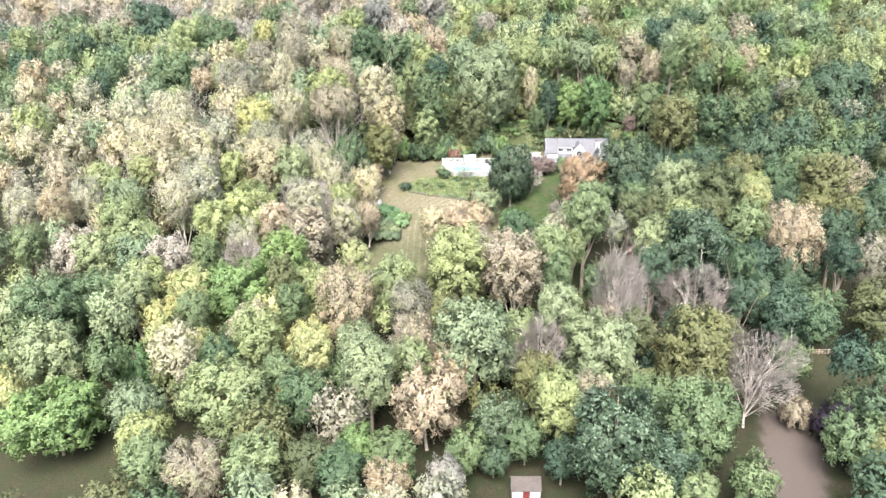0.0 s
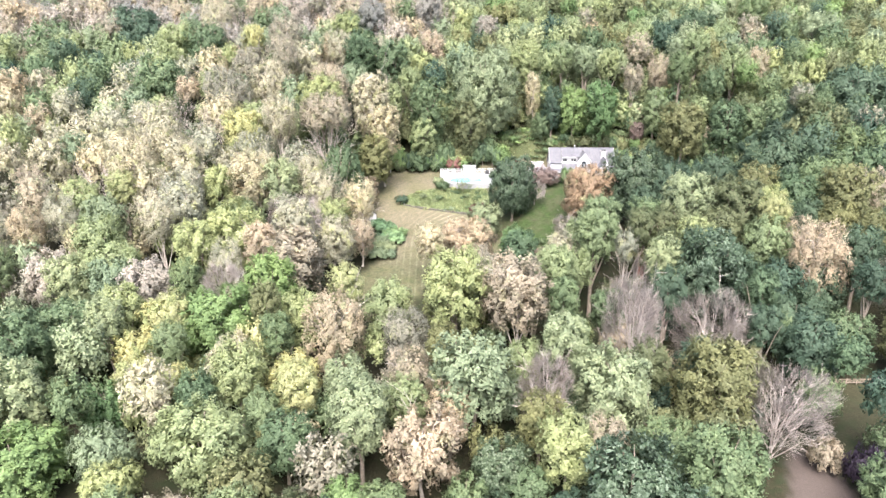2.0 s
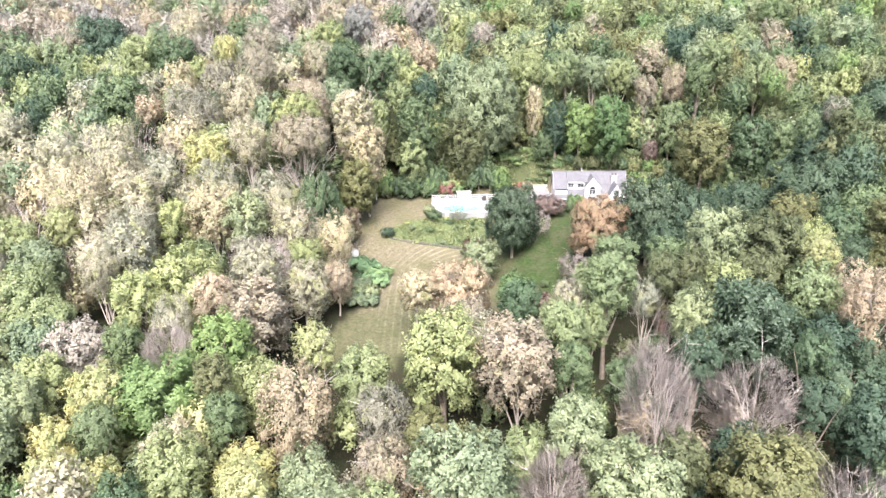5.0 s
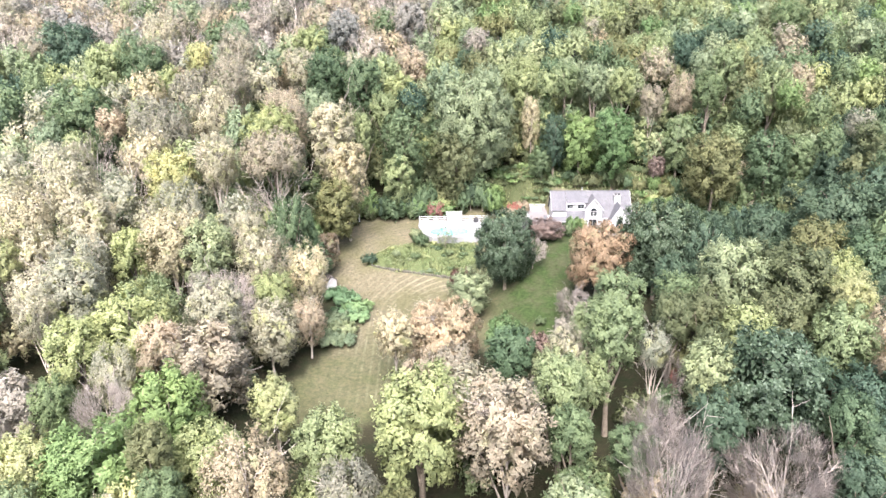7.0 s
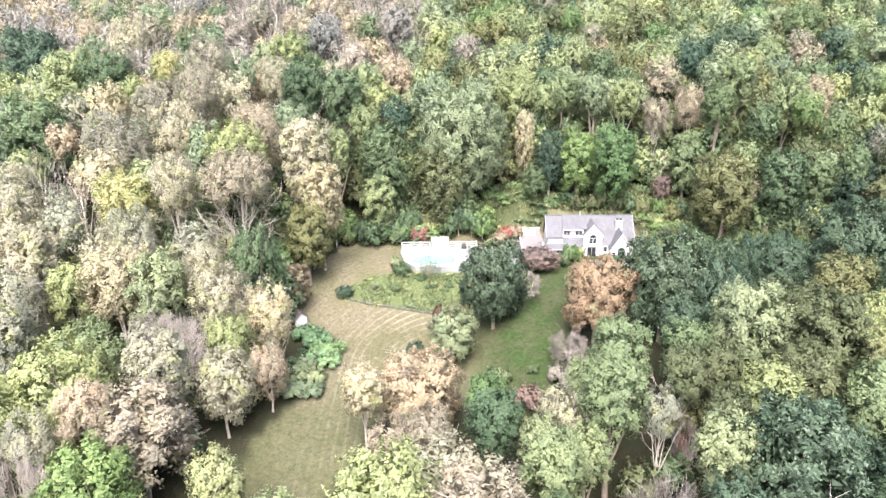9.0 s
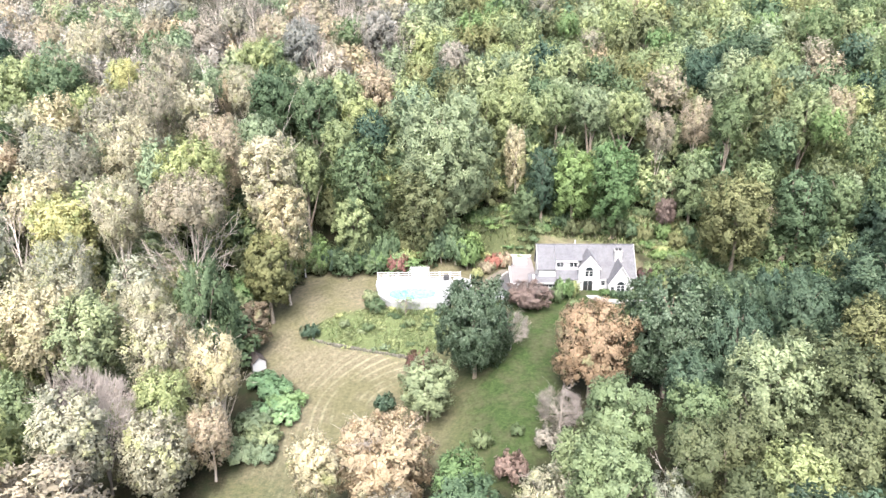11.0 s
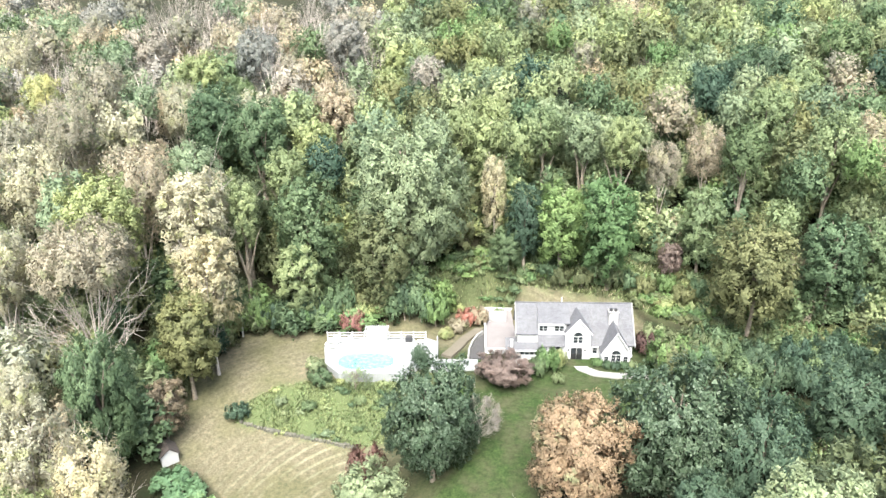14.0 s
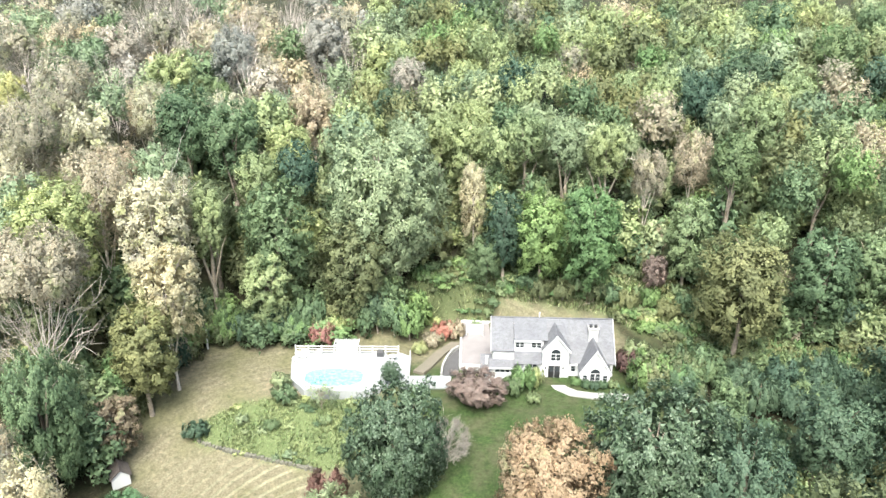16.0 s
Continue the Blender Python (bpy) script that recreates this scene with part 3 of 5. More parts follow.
tree(72.9, 128.7, 1.5, 4.7, "green")
tree(-54.0, 186.5, 11.0, 4.6, "lime")
tree(-2.1, 157.5, 8.6, 3.3, "cream")
tree(2.6, 146.1, 6.8, 3.9, "pink")
tree(7.5, 148.2, 7.1, 3.6, "pink")
tree(-35.4, 240.2, 32.2, 5.9, "pink")
tree(-38.6, 265.4, 38.6, 4.6, "tan")
tree(-27.8, 275.8, 40.3, 6.1, "green")
tree(-18.6, 263.4, 37.8, 6.8, "green")
tree(-26.7, 240.6, 32.6, 5.4, "pale")
tree(-8.7, 237.5, 31.4, 3.9, "lime")
tree(-21.9, 231.4, 28.4, 4.6, "cream")
tree(-15.3, 231.3, 28.5, 4.2, "olive")
tree(-5.3, 247.8, 34.9, 5.1, "lime")
tree(-3.2, 267.1, 38.5, 5.8, "tan")
tree(7.3, 278.7, 41.3, 5.6, "lime")
tree(18.5, 279.3, 41.3, 5.2, "pale")
tree(29.0, 258.4, 37.6, 5.0, "lime")
tree(41.2, 258.9, 37.5, 5.5, "pale")
tree(64.5, 280.4, 41.7, 6.4, "lime")
tree(98.3, 246.0, 35.6, 5.1, "tan")
tree(22.5, 251.7, 36.4, 4.2, "lime")

# trees of the wood, one by one
tree(-66.0, 108.2, 4.4, 5.8, "pale")
tree(-53.4, 111.8, -2.5, 4.5, "bright")
tree(-49.3, 114.2, 1.3, 3.7, "yellow")
tree(-44.0, 116.0, -1.3, 4.0, "yellow")
tree(-32.5, 114.1, 4.0, 5.0, "lime")
tree(-34.3, 100.2, 1.1, 7.8, "lime")
tree(-21.9, 109.1, 3.3, 3.8, "yellow")
tree(-2.6, 97.9, 1.5, 6.1, "pink")
tree(-11.6, 100.2, 5.3, 4.7, "pale")
tree(8.7, 96.3, -2.9, 4.8, "jade")
tree(17.6, 95.3, 2.7, 4.5, "lime")
tree(36.9, 89.0, 4.7, 6.0, "green")
tree(26.8, 107.3, 6.1, 6.6, "pale")
tree(16.4, 109.0, 3.9, 4.7, "bare")
tree(32.7, 121.8, 10.0, 5.6, "bare")
tree(47.2, 124.5, 6.4, 7.2, "bare")
tree(73.0, 142.3, 13.6, 6.3, "pink")
tree(-23.3, 130.7, 4.4, 4.7, "lime")
tree(-70.3, 118.1, 8.2, 6.1, "green")
tree(-48.0, 129.1, 5.7, 4.5, "yellow")
tree(-79.8, 167.3, 16.3, 5.2, "lime")
tree(-78.8, 146.3, 6.7, 6.0, "mauve")
tree(-70.6, 152.7, 12.8, 5.7, "lime")
tree(-62.8, 165.5, 14.1, 5.6, "cream")
tree(123.6, 229.9, 32.4, 10.9, "dark")
tree(-106.8, 278.8, 48.4, 9.9, "dark")
tree(-86.3, 259.1, 44.3, 7.3, "lime")
tree(-60.1, 253.9, 43.2, 3.8, "yellow")
tree(-82.5, 229.9, 37.3, 9.5, "green")
tree(-62.8, 222.8, 33.8, 7.2, "tan")
tree(-42.0, 201.4, 28.6, 4.8, "cream")
tree(22.0, 137.9, 11.0, 4.1, "lime")
tree(42.0, 139.2, 12.2, 4.1, "pale")
tree(50.6, 138.2, 14.8, 7.2, "jade")
tree(64.4, 161.1, 18.0, 6.3, "olive")
tree(68.0, 153.0, 16.3, 3.3, "yellow")
tree(-42.9, 153.3, 15.5, 6.9, "lime")
tree(-48.9, 147.7, 13.3, 5.3, "lime")
tree(-31.2, 149.0, 11.3, 7.5, "pink")
tree(-32.4, 138.4, 9.9, 5.6, "bright")
tree(-30.9, 157.8, 14.8, 5.0, "cream")
tree(-44.4, 177.1, 20.5, 5.4, "cream")
tree(-62.0, 184.6, 21.5, 5.7, "cream")
tree(-13.8, 224.2, 29.3, 3.5, "lime", "fine", place=EDGE)
tree(-15.7, 208.9, 25.9, 4.5, "cream", "fine", place=EDGE)
tree(-18.0, 204.1, 19.0, 5.1, "olive", "fine", place=EDGE)
tree(-33.2, 214.8, 32.8, 6.4, "lime")
tree(-47.9, 238.4, 40.5, 5.8, "tan")
tree(-31.9, 265.2, 46.1, 5.3, "lime")
tree(-3.0, 259.9, 40.5, 5.2, "pink")
tree(12.8, 261.5, 39.7, 4.6, "dark")
tree(15.3, 268.3, 44.7, 3.7, "mauve")
tree(28.6, 239.5, 30.2, 2.8, "cream", place=BACK)
tree(30.8, 232.5, 18.0, 3.5, "green", "fine", place=BACK)
tree(33.5, 232.2, 26.9, 3.4, "dark", "fine", place=BACK)
tree(58.9, 239.8, 31.6, 3.7, "pink")
tree(64.3, 231.3, 26.3, 4.2, "lime", "fine", place=BACK)
tree(68.2, 216.0, 24.8, 7.4, "olive", "fine", place=BACK)
tree(59.6, 231.0, 15.3, 2.2, "rose", "fine", place=BACK)
tree(82.3, 220.0, 24.9, 5.3, "green", "fine", place=BACK)
tree(87.2, 269.9, 46.0, 6.2, "dark")
tree(38.6, 248.4, 37.2, 4.0, "lime")
tree(41.1, 287.2, 42.4, 4.8, "lime")
tree(52.4, 281.1, 41.8, 5.0, "tan")
tree(85.5, 255.6, 40.6, 3.4, "yellow")
tree(94.1, 239.3, 25.2, 4.9, "green")
tree(71.8, 234.8, 35.6, 4.1, "green")
tree(-72.3, 170.9, 17.3, 3.5, "yellow")
tree(-79.0, 148.9, 5.6, 4.4, "lime")
tree(-55.8, 139.6, 8.3, 5.7, "mauve")
tree(-49.9, 130.0, 3.9, 4.6, "yellow")
tree(-39.8, 129.5, 6.9, 7.4, "bright")
tree(-40.1, 136.5, 8.4, 4.6, "bare")
tree(-6.1, 123.8, 4.8, 4.7, "tan")
tree(-66.4, 127.5, 5.4, 6.5, "green")
tree(20.1, 115.2, 8.2, 4.3, "pale")
tree(42.6, 107.2, 7.6, 7.0, "olive")
tree(90.5, 167.1, 19.2, 6.4, "olive")
tree(74.0, 142.8, 4.8, 6.6, "dark")
tree(67.0, 135.6, 1.9, 6.8, "dark")
tree(-52.1, 121.5, 1.8, 3.5, "yellow")
tree(-58.8, 172.5, 17.0, 6.4, "cream")
tree(-73.8, 182.3, 23.8, 6.5, "cream")
tree(-44.7, 184.3, 18.8, 5.8, "cream")
tree(-56.5, 163.3, 16.9, 5.6, "cream")
tree(-35.4, 146.0, 13.2, 3.9, "pink")
tree(-26.5, 134.4, 4.2, 4.8, "lime")
tree(-18.5, 125.2, 7.5, 6.4, "tan")
tree(-9.3, 132.4, 6.9, 4.6, "lime")
tree(21.8, 123.4, 3.2, 4.6, "green")
tree(66.2, 141.6, 6.6, 5.0, "dark")
tree(-73.6, 199.7, 28.1, 7.7, "cream")
tree(65.5, 148.9, 12.8, 4.9, "lime")
tree(-51.9, 202.8, 25.9, 6.4, "yellow")
tree(-46.8, 191.1, 21.8, 5.0, "cream")
tree(-43.4, 206.1, 26.9, 5.4, "cream")
tree(-38.1, 178.4, 18.2, 5.3, "pale")
tree(-31.0, 164.2, 12.8, 5.4, "bare")
tree(44.7, 161.7, 13.1, 4.0, "green")
tree(41.0, 152.0, 13.7, 3.4, "olive")
tree(51.5, 150, 12.6, 4.6, "lime")
tree(57.6, 152.5, 13.8, 4.6, "olive")
tree(-74.8, 254.0, 44.3, 6.9, "green")
tree(-78.8, 280.0, 49.9, 6.2, "cream")
tree(-50.4, 256.4, 46.3, 6.9, "tan")
tree(-50.0, 227.9, 35.0, 7.0, "cream")
tree(-32.5, 228.0, 33.9, 6.7, "tan")
tree(-25.4, 250, 41.4, 5.6, "green")
tree(28.0, 247.7, 35.4, 4.7, "lime")
tree(27.7, 286.0, 42.9, 5.6, "lime")
tree(44.9, 242.7, 37.1, 4.1, "pale")
tree(51.5, 239.9, 36.5, 3.8, "lime")
tree(79.0, 244.7, 41.0, 4.7, "lime")
tree(93.7, 265.8, 41.8, 5.1, "lime")
tree(89.4, 239.5, 37.2, 5.6, "lime")
tree(94.4, 238.2, 29.2, 5.4, "lime")
tree(68.8, 246.0, 33.5, 4.4, "pink")
tree(-58.9, 221.8, 31.6, 6.8, "tan")
tree(-55.1, 296.0, 50.5, 6.5, "mauve")
tree(-23.9, 283.3, 49.7, 5.8, "mauve")
tree(-4.4, 286.6, 51.7, 5.1, "mauve")
tree(110.3, 281.0, 50.3, 5.5, "green")


# the rest of the wood, by the look of each part of it
def kinds_at(x, y):
    if x < 5 and y > 268:
        return ("bare", 4), ("mauve", 3), ("pale", 3), ("tan", 3), ("green", 1)
    if x < -95 and y > 215:
        return ("dark", 3), ("green", 3), ("lime", 3), ("bare", 1), ("tan", 1)
    if -46 < x < -12 and 138 < y < 205:
        return ("cream", 6), ("pink", 3), ("bare", 2), ("tan", 1), ("lime", 2)
    if x < -12 and y > 138:
        return ("cream", 6), ("tan", 2), ("lime", 3), ("pale", 4), ("bare", 1), ("pink", 1)
    if y > 222:
        return ("pale", 5), ("green", 4), ("olive", 5), ("lime", 9), ("bright", 2), ("dark", 1), ("tan", 1)
    if x > 33 and y < 160 or x > 38:
        return ("green", 5), ("dark", 7), ("olive", 3), ("tan", 1)
    if x > 5:
        return ("pale", 4), ("lime", 4), ("olive", 3), ("green", 5), ("tan", 1)
    return ("pale", 4), ("lime", 6), ("cream", 2), ("olive", 3), ("green", 3), ("yellow", 1), ("tan", 1)


# land on which only the planted trees stand
OPEN_VIEWS = [[(1, 64), (23, 64), (23, 99), (1, 97)], [(-27, 184), (-8, 178), (-12, 204), (-27, 204)], [(-24, 136), (2, 138), (4, 150), (-22, 152)], [(-6, 146), (32, 146), (46, 156), (44, 196), (4, 180), (-4, 168)],
              [(32, 180), (62, 180), (64, 226), (48, 226), (48, 204), (32, 200)]]


def sow():
    """More trees, no two too near each other, none on the open land."""
    rng = random.Random(11)
    spots = []
    cells = {}

    def keep(x, y, r):
        cells.setdefault((int(x // 10), int(y // 10)), []).append((x, y, r))

    for p in PLANTED:
        keep(*p)
    for _ in range(36000):
        y = rng.uniform(66, 328)
        half = 22 + 0.56 * y
        x = rng.uniform(-half, half)
        if y > 290 and not -190 < x < 170:
            continue
        r = rng.uniform(3.6, 6.0) if x < -12 and y > 138 else rng.uniform(3.1, 5.4) if y < 220 else rng.uniform(3.3, 5.2) if y < 255 else rng.uniform(3.4, 5.2)
        near = [q for i in (-1, 0, 1) for j in (-1, 0, 1) for q in cells.get((int(x // 10) + i, int(y // 10) + j), ())]
        if any((x - a) ** 2 + (y - b) ** 2 < ((0.8 if y < 255 else 0.72) * (r + c)) ** 2 for a, b, c in near):
            continue
        if any(inside(p, x, y) or edge_distance(p, x, y) < r * 0.8 for p in CLEAR):
            continue
        if any(inside(p, x, y) for p in OPEN_VIEWS):
            continue
        keep(x, y, r)
        pool = kinds_at(x, y)
        kind = rng.choices([k for k, _ in pool], [w for _, w in pool])[0]
        top = max(0.25 * (y - 95), 0.1 * (y - 95)) + rng.uniform(-4.6, 0.8)
        if -38 < x < -4 and 146 < y < 200:
            top -= 6
        if 150 < y < 222 and x > 15:
            top -= 2
        spots.append((x, y, top, r, kind))
    return spots


SOWN = sow()
SOWN_LOW = []
low_rng = random.Random(12)
for x, y, top, r, kind in SOWN + [(x, y, float(ground(x, y)) + 16, r, "") for x, y, r in PLANTED]:
    # lower trees fill the gaps between the crowns
    a = low_rng.uniform(0, 6.28)
    x1, y1 = x + 1.05 * r * math.cos(a), y + 1.05 * r * math.sin(a)
    if y1 < 100 or y1 > 322 or abs(x1) > 0.5 * y1 + 20 or any(inside(p, x1, y1) or edge_distance(p, x1, y1) < 3 for p in CLEAR) or any(inside(p, x1, y1) for p in OPEN_VIEWS):
        continue
    pool = kinds_at(x1, y1)
    SOWN_LOW.append((x1, y1, top - low_rng.uniform(5.5, 9.5), low_rng.uniform(2.6, 3.6), low_rng.choices([k for k, _ in pool], [w for _, w in pool])[0].replace("bare", "pale")))
SOWN.sort(key=lambda s: abs(s[0] - 10) * 0.6 + abs(s[1] - 150))
ROOM = 290 - len(PLANTED)
for x, y, top, r, kind in SOWN[:ROOM]:
    tree(round(x, 1), round(y, 1), round(top, 1), round(r, 1), kind)


def far_wood(spots, main):
    """The remaining wood in one mesh: crowns and bare limbs, a material for each colour of leaf."""
    rng = np.random.default_rng(3)
    order = list(LEAF) + ["bare"]
    full = [crown_arrays(s, 2.2, 1800, 0.068, 46, 0.05, 0.2, False, -0.6) for s in range(200, 208)]
    small = [crown_arrays(s, 2.0, 1150, 0.078, 32, 0.05, 0.2, False, -0.5) for s in range(210, 218)]
    bare = [crown_arrays(s, 2.4, 1300, 0.12, 24, 0.25, 0.0, True) for s in range(300, 304)]
    stems = branch_arrays(310, 0.26, 0, limbs=7, first=0.3, thick=0.012)
    soft_all = []
    vs, tones, faces, slots, count = [], [], {3: [], 4: []}, {3: [], 4: []}, 0
    for n, (x, y, top, r, kind) in enumerate(spots):
        deep_kind = n < main
        base = float(ground(x, y))
        h = top - base
        a = rng.uniform(0, 6.28)
        turn = np.array(((math.cos(a), -math.sin(a), 0), (math.sin(a), math.cos(a), 0), (0, 0, 1)))
        if kind == "bare":
            v, f = stems
            v = v * np.array((r / 0.3, r / 0.3, h))
            vs.append(v @ turn.T + np.array((x, y, base)))
            faces[4].append(f + count)
            slots[4].append(np.full(len(f), order.index(kind)))
            soft_all.append((v - np.array((0, 0, h * 0.4))) @ turn.T)
            count += len(v)
            v, f, soft = bare[rng.integers(len(bare))]
            v = v * np.array((r, r, h * 0.75 / 2.4)) + np.array((0, 0, h * 0.25))
        else:
            v, f, soft = (full if y < 262 and deep_kind else small)[rng.integers(len(full))]
            deep = min(h * 0.9, r * 2.8) if y < 262 else min(h * 0.85, r * 2.5)
            v = v * np.array((r, r, deep / (2.2 if y < 262 and deep_kind else 2.0))) + np.array((0, 0, h - deep))
        vs.append(v @ turn.T + np.array((x, y, base)))
        soft_all.append(soft @ turn.T)
        tones.append((count + len(v), rng.random()))
        faces[f.shape[1]].append(f + count)
        slots[f.shape[1]].append(np.full(len(f), order.index(kind)))
        count += len(v)
    me = mesh_from("far_wood", np.concatenate(vs), [np.concatenate(faces[n]) for n in (3, 4)], np.concatenate(slots[3] + slots[4]), np.concatenate(soft_all))
    for k in order:
        me.materials.append(TWIGS if k == "bare" else LEAF[k])
    ends = np.array([n for n, _ in tones])
    tone = np.repeat([t for _, t in tones], np.diff(np.concatenate(([0], ends))))
    me.attributes.new("tone", "FLOAT", "POINT").data.foreach_set("value", tone.astype(np.float32))
    return me


tagged(new("woodland", far_wood(SOWN[ROOM:] + SOWN_LOW, len(SOWN) - ROOM)), "mixed autumn woodland in green, cream and tan covering the hillside", "woodland", kind="stuff")


def thicket(seed, count, zone, heights, kinds, r=(1.2, 2.4)):
    """Low growth in one mesh: clumps on open or wooded ground wherever zone allows."""
    rng = random.Random(seed)
    order = [k for k, _ in kinds]
    tall = max(0.8, sum(heights) / sum(r))
    protos = [crown_arrays(s + seed * 10, tall, int(300 + 170 * tall), 0.125, int(10 + 5 * tall), 0.0, 0.22, False, -0.6) for s in range(4)]
    vs, fs, slots, tones, softs, n, made = [], [], [], [], [], 0, 0
    while made < count:
        x, y = rng.uniform(-60, 112), rng.uniform(120, 264)
        if not zone(x, y):
            continue
        made += 1
        v, f, soft = protos[rng.randrange(4)]
        w, h = rng.uniform(*r), rng.uniform(*heights)
        a = rng.uniform(0, 6.28)
        turn = np.array(((math.cos(a), -math.sin(a), 0), (math.sin(a), math.cos(a), 0), (0, 0, 1)))
        vs.append((v * np.array((w, w, h / tall))) @ turn.T + np.array((x, y, float(ground(x, y)) - 0.15 * h)))
        fs.append(f + n)
        softs.append(soft @ turn.T)
        tones.append(np.full(len(v), rng.random()))
        slots.append(np.full(len(f), order.index(rng.choices(order, [c for _, c in kinds])[0])))
        n += len(v)
    me = mesh_from("thicket", np.concatenate(vs), [np.concatenate(fs)], np.concatenate(slots), np.concatenate(softs))
    me.attributes.new("tone", "FLOAT", "POINT").data.foreach_set("value", np.concatenate(tones).astype(np.float32))
    for k in order:
        me.materials.append(LEAF[k])
    return me


def wood_edge(x, y):
    if y < 160 or (x < -8 and y < 196) or any(inside(p, x, y) for p in CLEAR) or any(inside(p, x, y) for p in OPEN_VIEWS):
        return False
    return min(float(edge_distance(p, x, y)) for p in (MOWN, BRUSH_LAND, HEDGE_LAND)) < 9


tagged(new("understory", thicket(1, 300, wood_edge, (3.5, 9.0), (("green", 5), ("bright", 2), ("lime", 2), ("olive", 2), ("tan", 1)), (1.8, 3.0))),
       "dense green saplings and shrubs along the edge of the wood", "undergrowth", kind="stuff")
tagged(new("saplings", thicket(5, 230, lambda x, y: 234 < y < 263 and not inside(BRUSH_LAND, x, y) or x < -21 and y > 194 and y < 240, (9, 17), (("green", 4), ("lime", 5), ("pale", 3), ("olive", 2)), (2.4, 3.8))),
       "green saplings filling the wood behind the house", "undergrowth", kind="stuff")
tagged(new("brush", thicket(2, 340, lambda x, y: bool(inside(BRUSH_LAND, x, y)) and not 28 < x < 51 or bool(inside(BRUSH_LAND, x, y)) and y > 229.5, (0.5, 1.6), (("green", 5), ("bright", 3), ("lime", 2), ("olive", 3)), (0.9, 2.0))),
       "tangled green and yellowish vines on the bank behind the house", "undergrowth", kind="stuff")
tagged(new("weeds", thicket(3, 26, lambda x, y: bool(inside(ROUGH_GRASS, x, y)), (0.3, 0.8), (("lime", 3), ("green", 4), ("pale", 3)), (0.5, 1.1))),
       "low green weeds in a rough bed", "weeds", kind="stuff")


def tall_grass(seed, count, zone, spread, heights, kinds):
    """Blades of unmown grass in one mesh, in drifts, wherever zone allows."""
    rng = np.random.default_rng(seed)
    x, y = rng.uniform(*spread[:2], count), rng.uniform(*spread[2:], count)
    drift = np.sin(0.9 * x + 0.5 * y) + np.sin(0.55 * y - 0.7 * x + 2) + rng.normal(size=count) * 0.7
    ok = zone(x, y) & (drift > -0.9)
    x, y, drift = x[ok], y[ok], drift[ok]
    n = len(x)
    root = np.stack((x, y, ground(x, y) - 0.03), -1)
    h = rng.uniform(*heights, n) * (1 + 0.25 * drift.clip(-1, 1.5))
    tip = root + np.stack((rng.normal(size=n) * 0.35 * h + 0.12, rng.normal(size=n) * 0.35 * h, h), -1)
    a = rng.uniform(0, 6.28, n)
    side = np.stack((np.cos(a), np.sin(a), np.zeros(n)), -1) * rng.uniform(0.03, 0.09, n)[:, None]
    verts = np.stack((root - side, root + side, tip), 1).reshape(-1, 3)
    order = [k for k, _ in kinds]
    weights = np.array([w for _, w in kinds], float)
    slots = np.where(drift > 0.9, 0, rng.choice(len(order), n, p=weights / weights.sum()))
    lit = np.repeat(unit(np.stack((rng.normal(size=n) * 0.3, rng.normal(size=n) * 0.3 - 0.2, np.ones(n)), -1)), 3, axis=0)
    me = mesh_from("tall_grass", verts, [np.arange(3 * n).reshape(-1, 3)], slots, lit)
    for k in order:
        me.materials.append(LEAF[k])
    return me


tagged(new("tall_grass", tall_grass(6, 30000, lambda x, y: inside(ROUGH_GRASS, x, y), (-12, 15, 194, 209), (0.16, 0.42), (("lime", 4), ("bright", 3), ("pale", 2)))),
       "tall unmown grass in pale and mid green in a rough bed", "grass", kind="stuff")
tagged(new("bank_grass", tall_grass(7, 60000, lambda x, y: inside(BRUSH_LAND, x, y), (13, 92, 206, 240), (0.4, 1.1), (("lime", 4), ("olive", 3), ("bright", 3), ("tan", 2)))),
       "rank grass in tan and green on the bank behind the house", "grass", kind="stuff")


def shrub(x, y, h, r, kind="green", label="", place="beside the lawn", group=""):
    thing = new("shrub")
    base = float(ground(x, y))
    thing.location = (x, y, base - 0.1)
    thing.rotation_euler = (0, 0, tree_rng.uniform(0, 6.28))
    stem = new("stem", trunk_mesh("wood", tree_rng.randrange(4)))
    stem.parent, stem.scale = thing, (h * 1.2, h * 1.2, h * 0.85)
    own_material(stem, BARK)
    crown = new("crown", crown_mesh("low", tree_rng.randrange(3)))
    crown.parent, crown.scale, crown.location = thing, (r, r, h * 0.96), (0, 0, h * 0.04)
    own_material(crown, LEAF[kind])
    return tagged(thing, label or f"{WORDS[kind]} shrub {place}", "shrub", group)


# hedge east of the house
hedge_rng = random.Random(21)
for k in range(46):
    x = 52 + 36 * hedge_rng.random()
    y = 194 + (90 - x) * 0.12 + hedge_rng.uniform(0, 11)
    if x < 60 and y < 203:
        y += 5
    shrub(round(x, 1), round(y, 1), hedge_rng.uniform(3.6, 6.2), hedge_rng.uniform(2.4, 3.6), hedge_rng.choice(("green", "green", "bright", "olive") if x < 64 else ("dark", "green", "dark")),
          place="in a tall overgrown hedge", group="overgrown hedge")

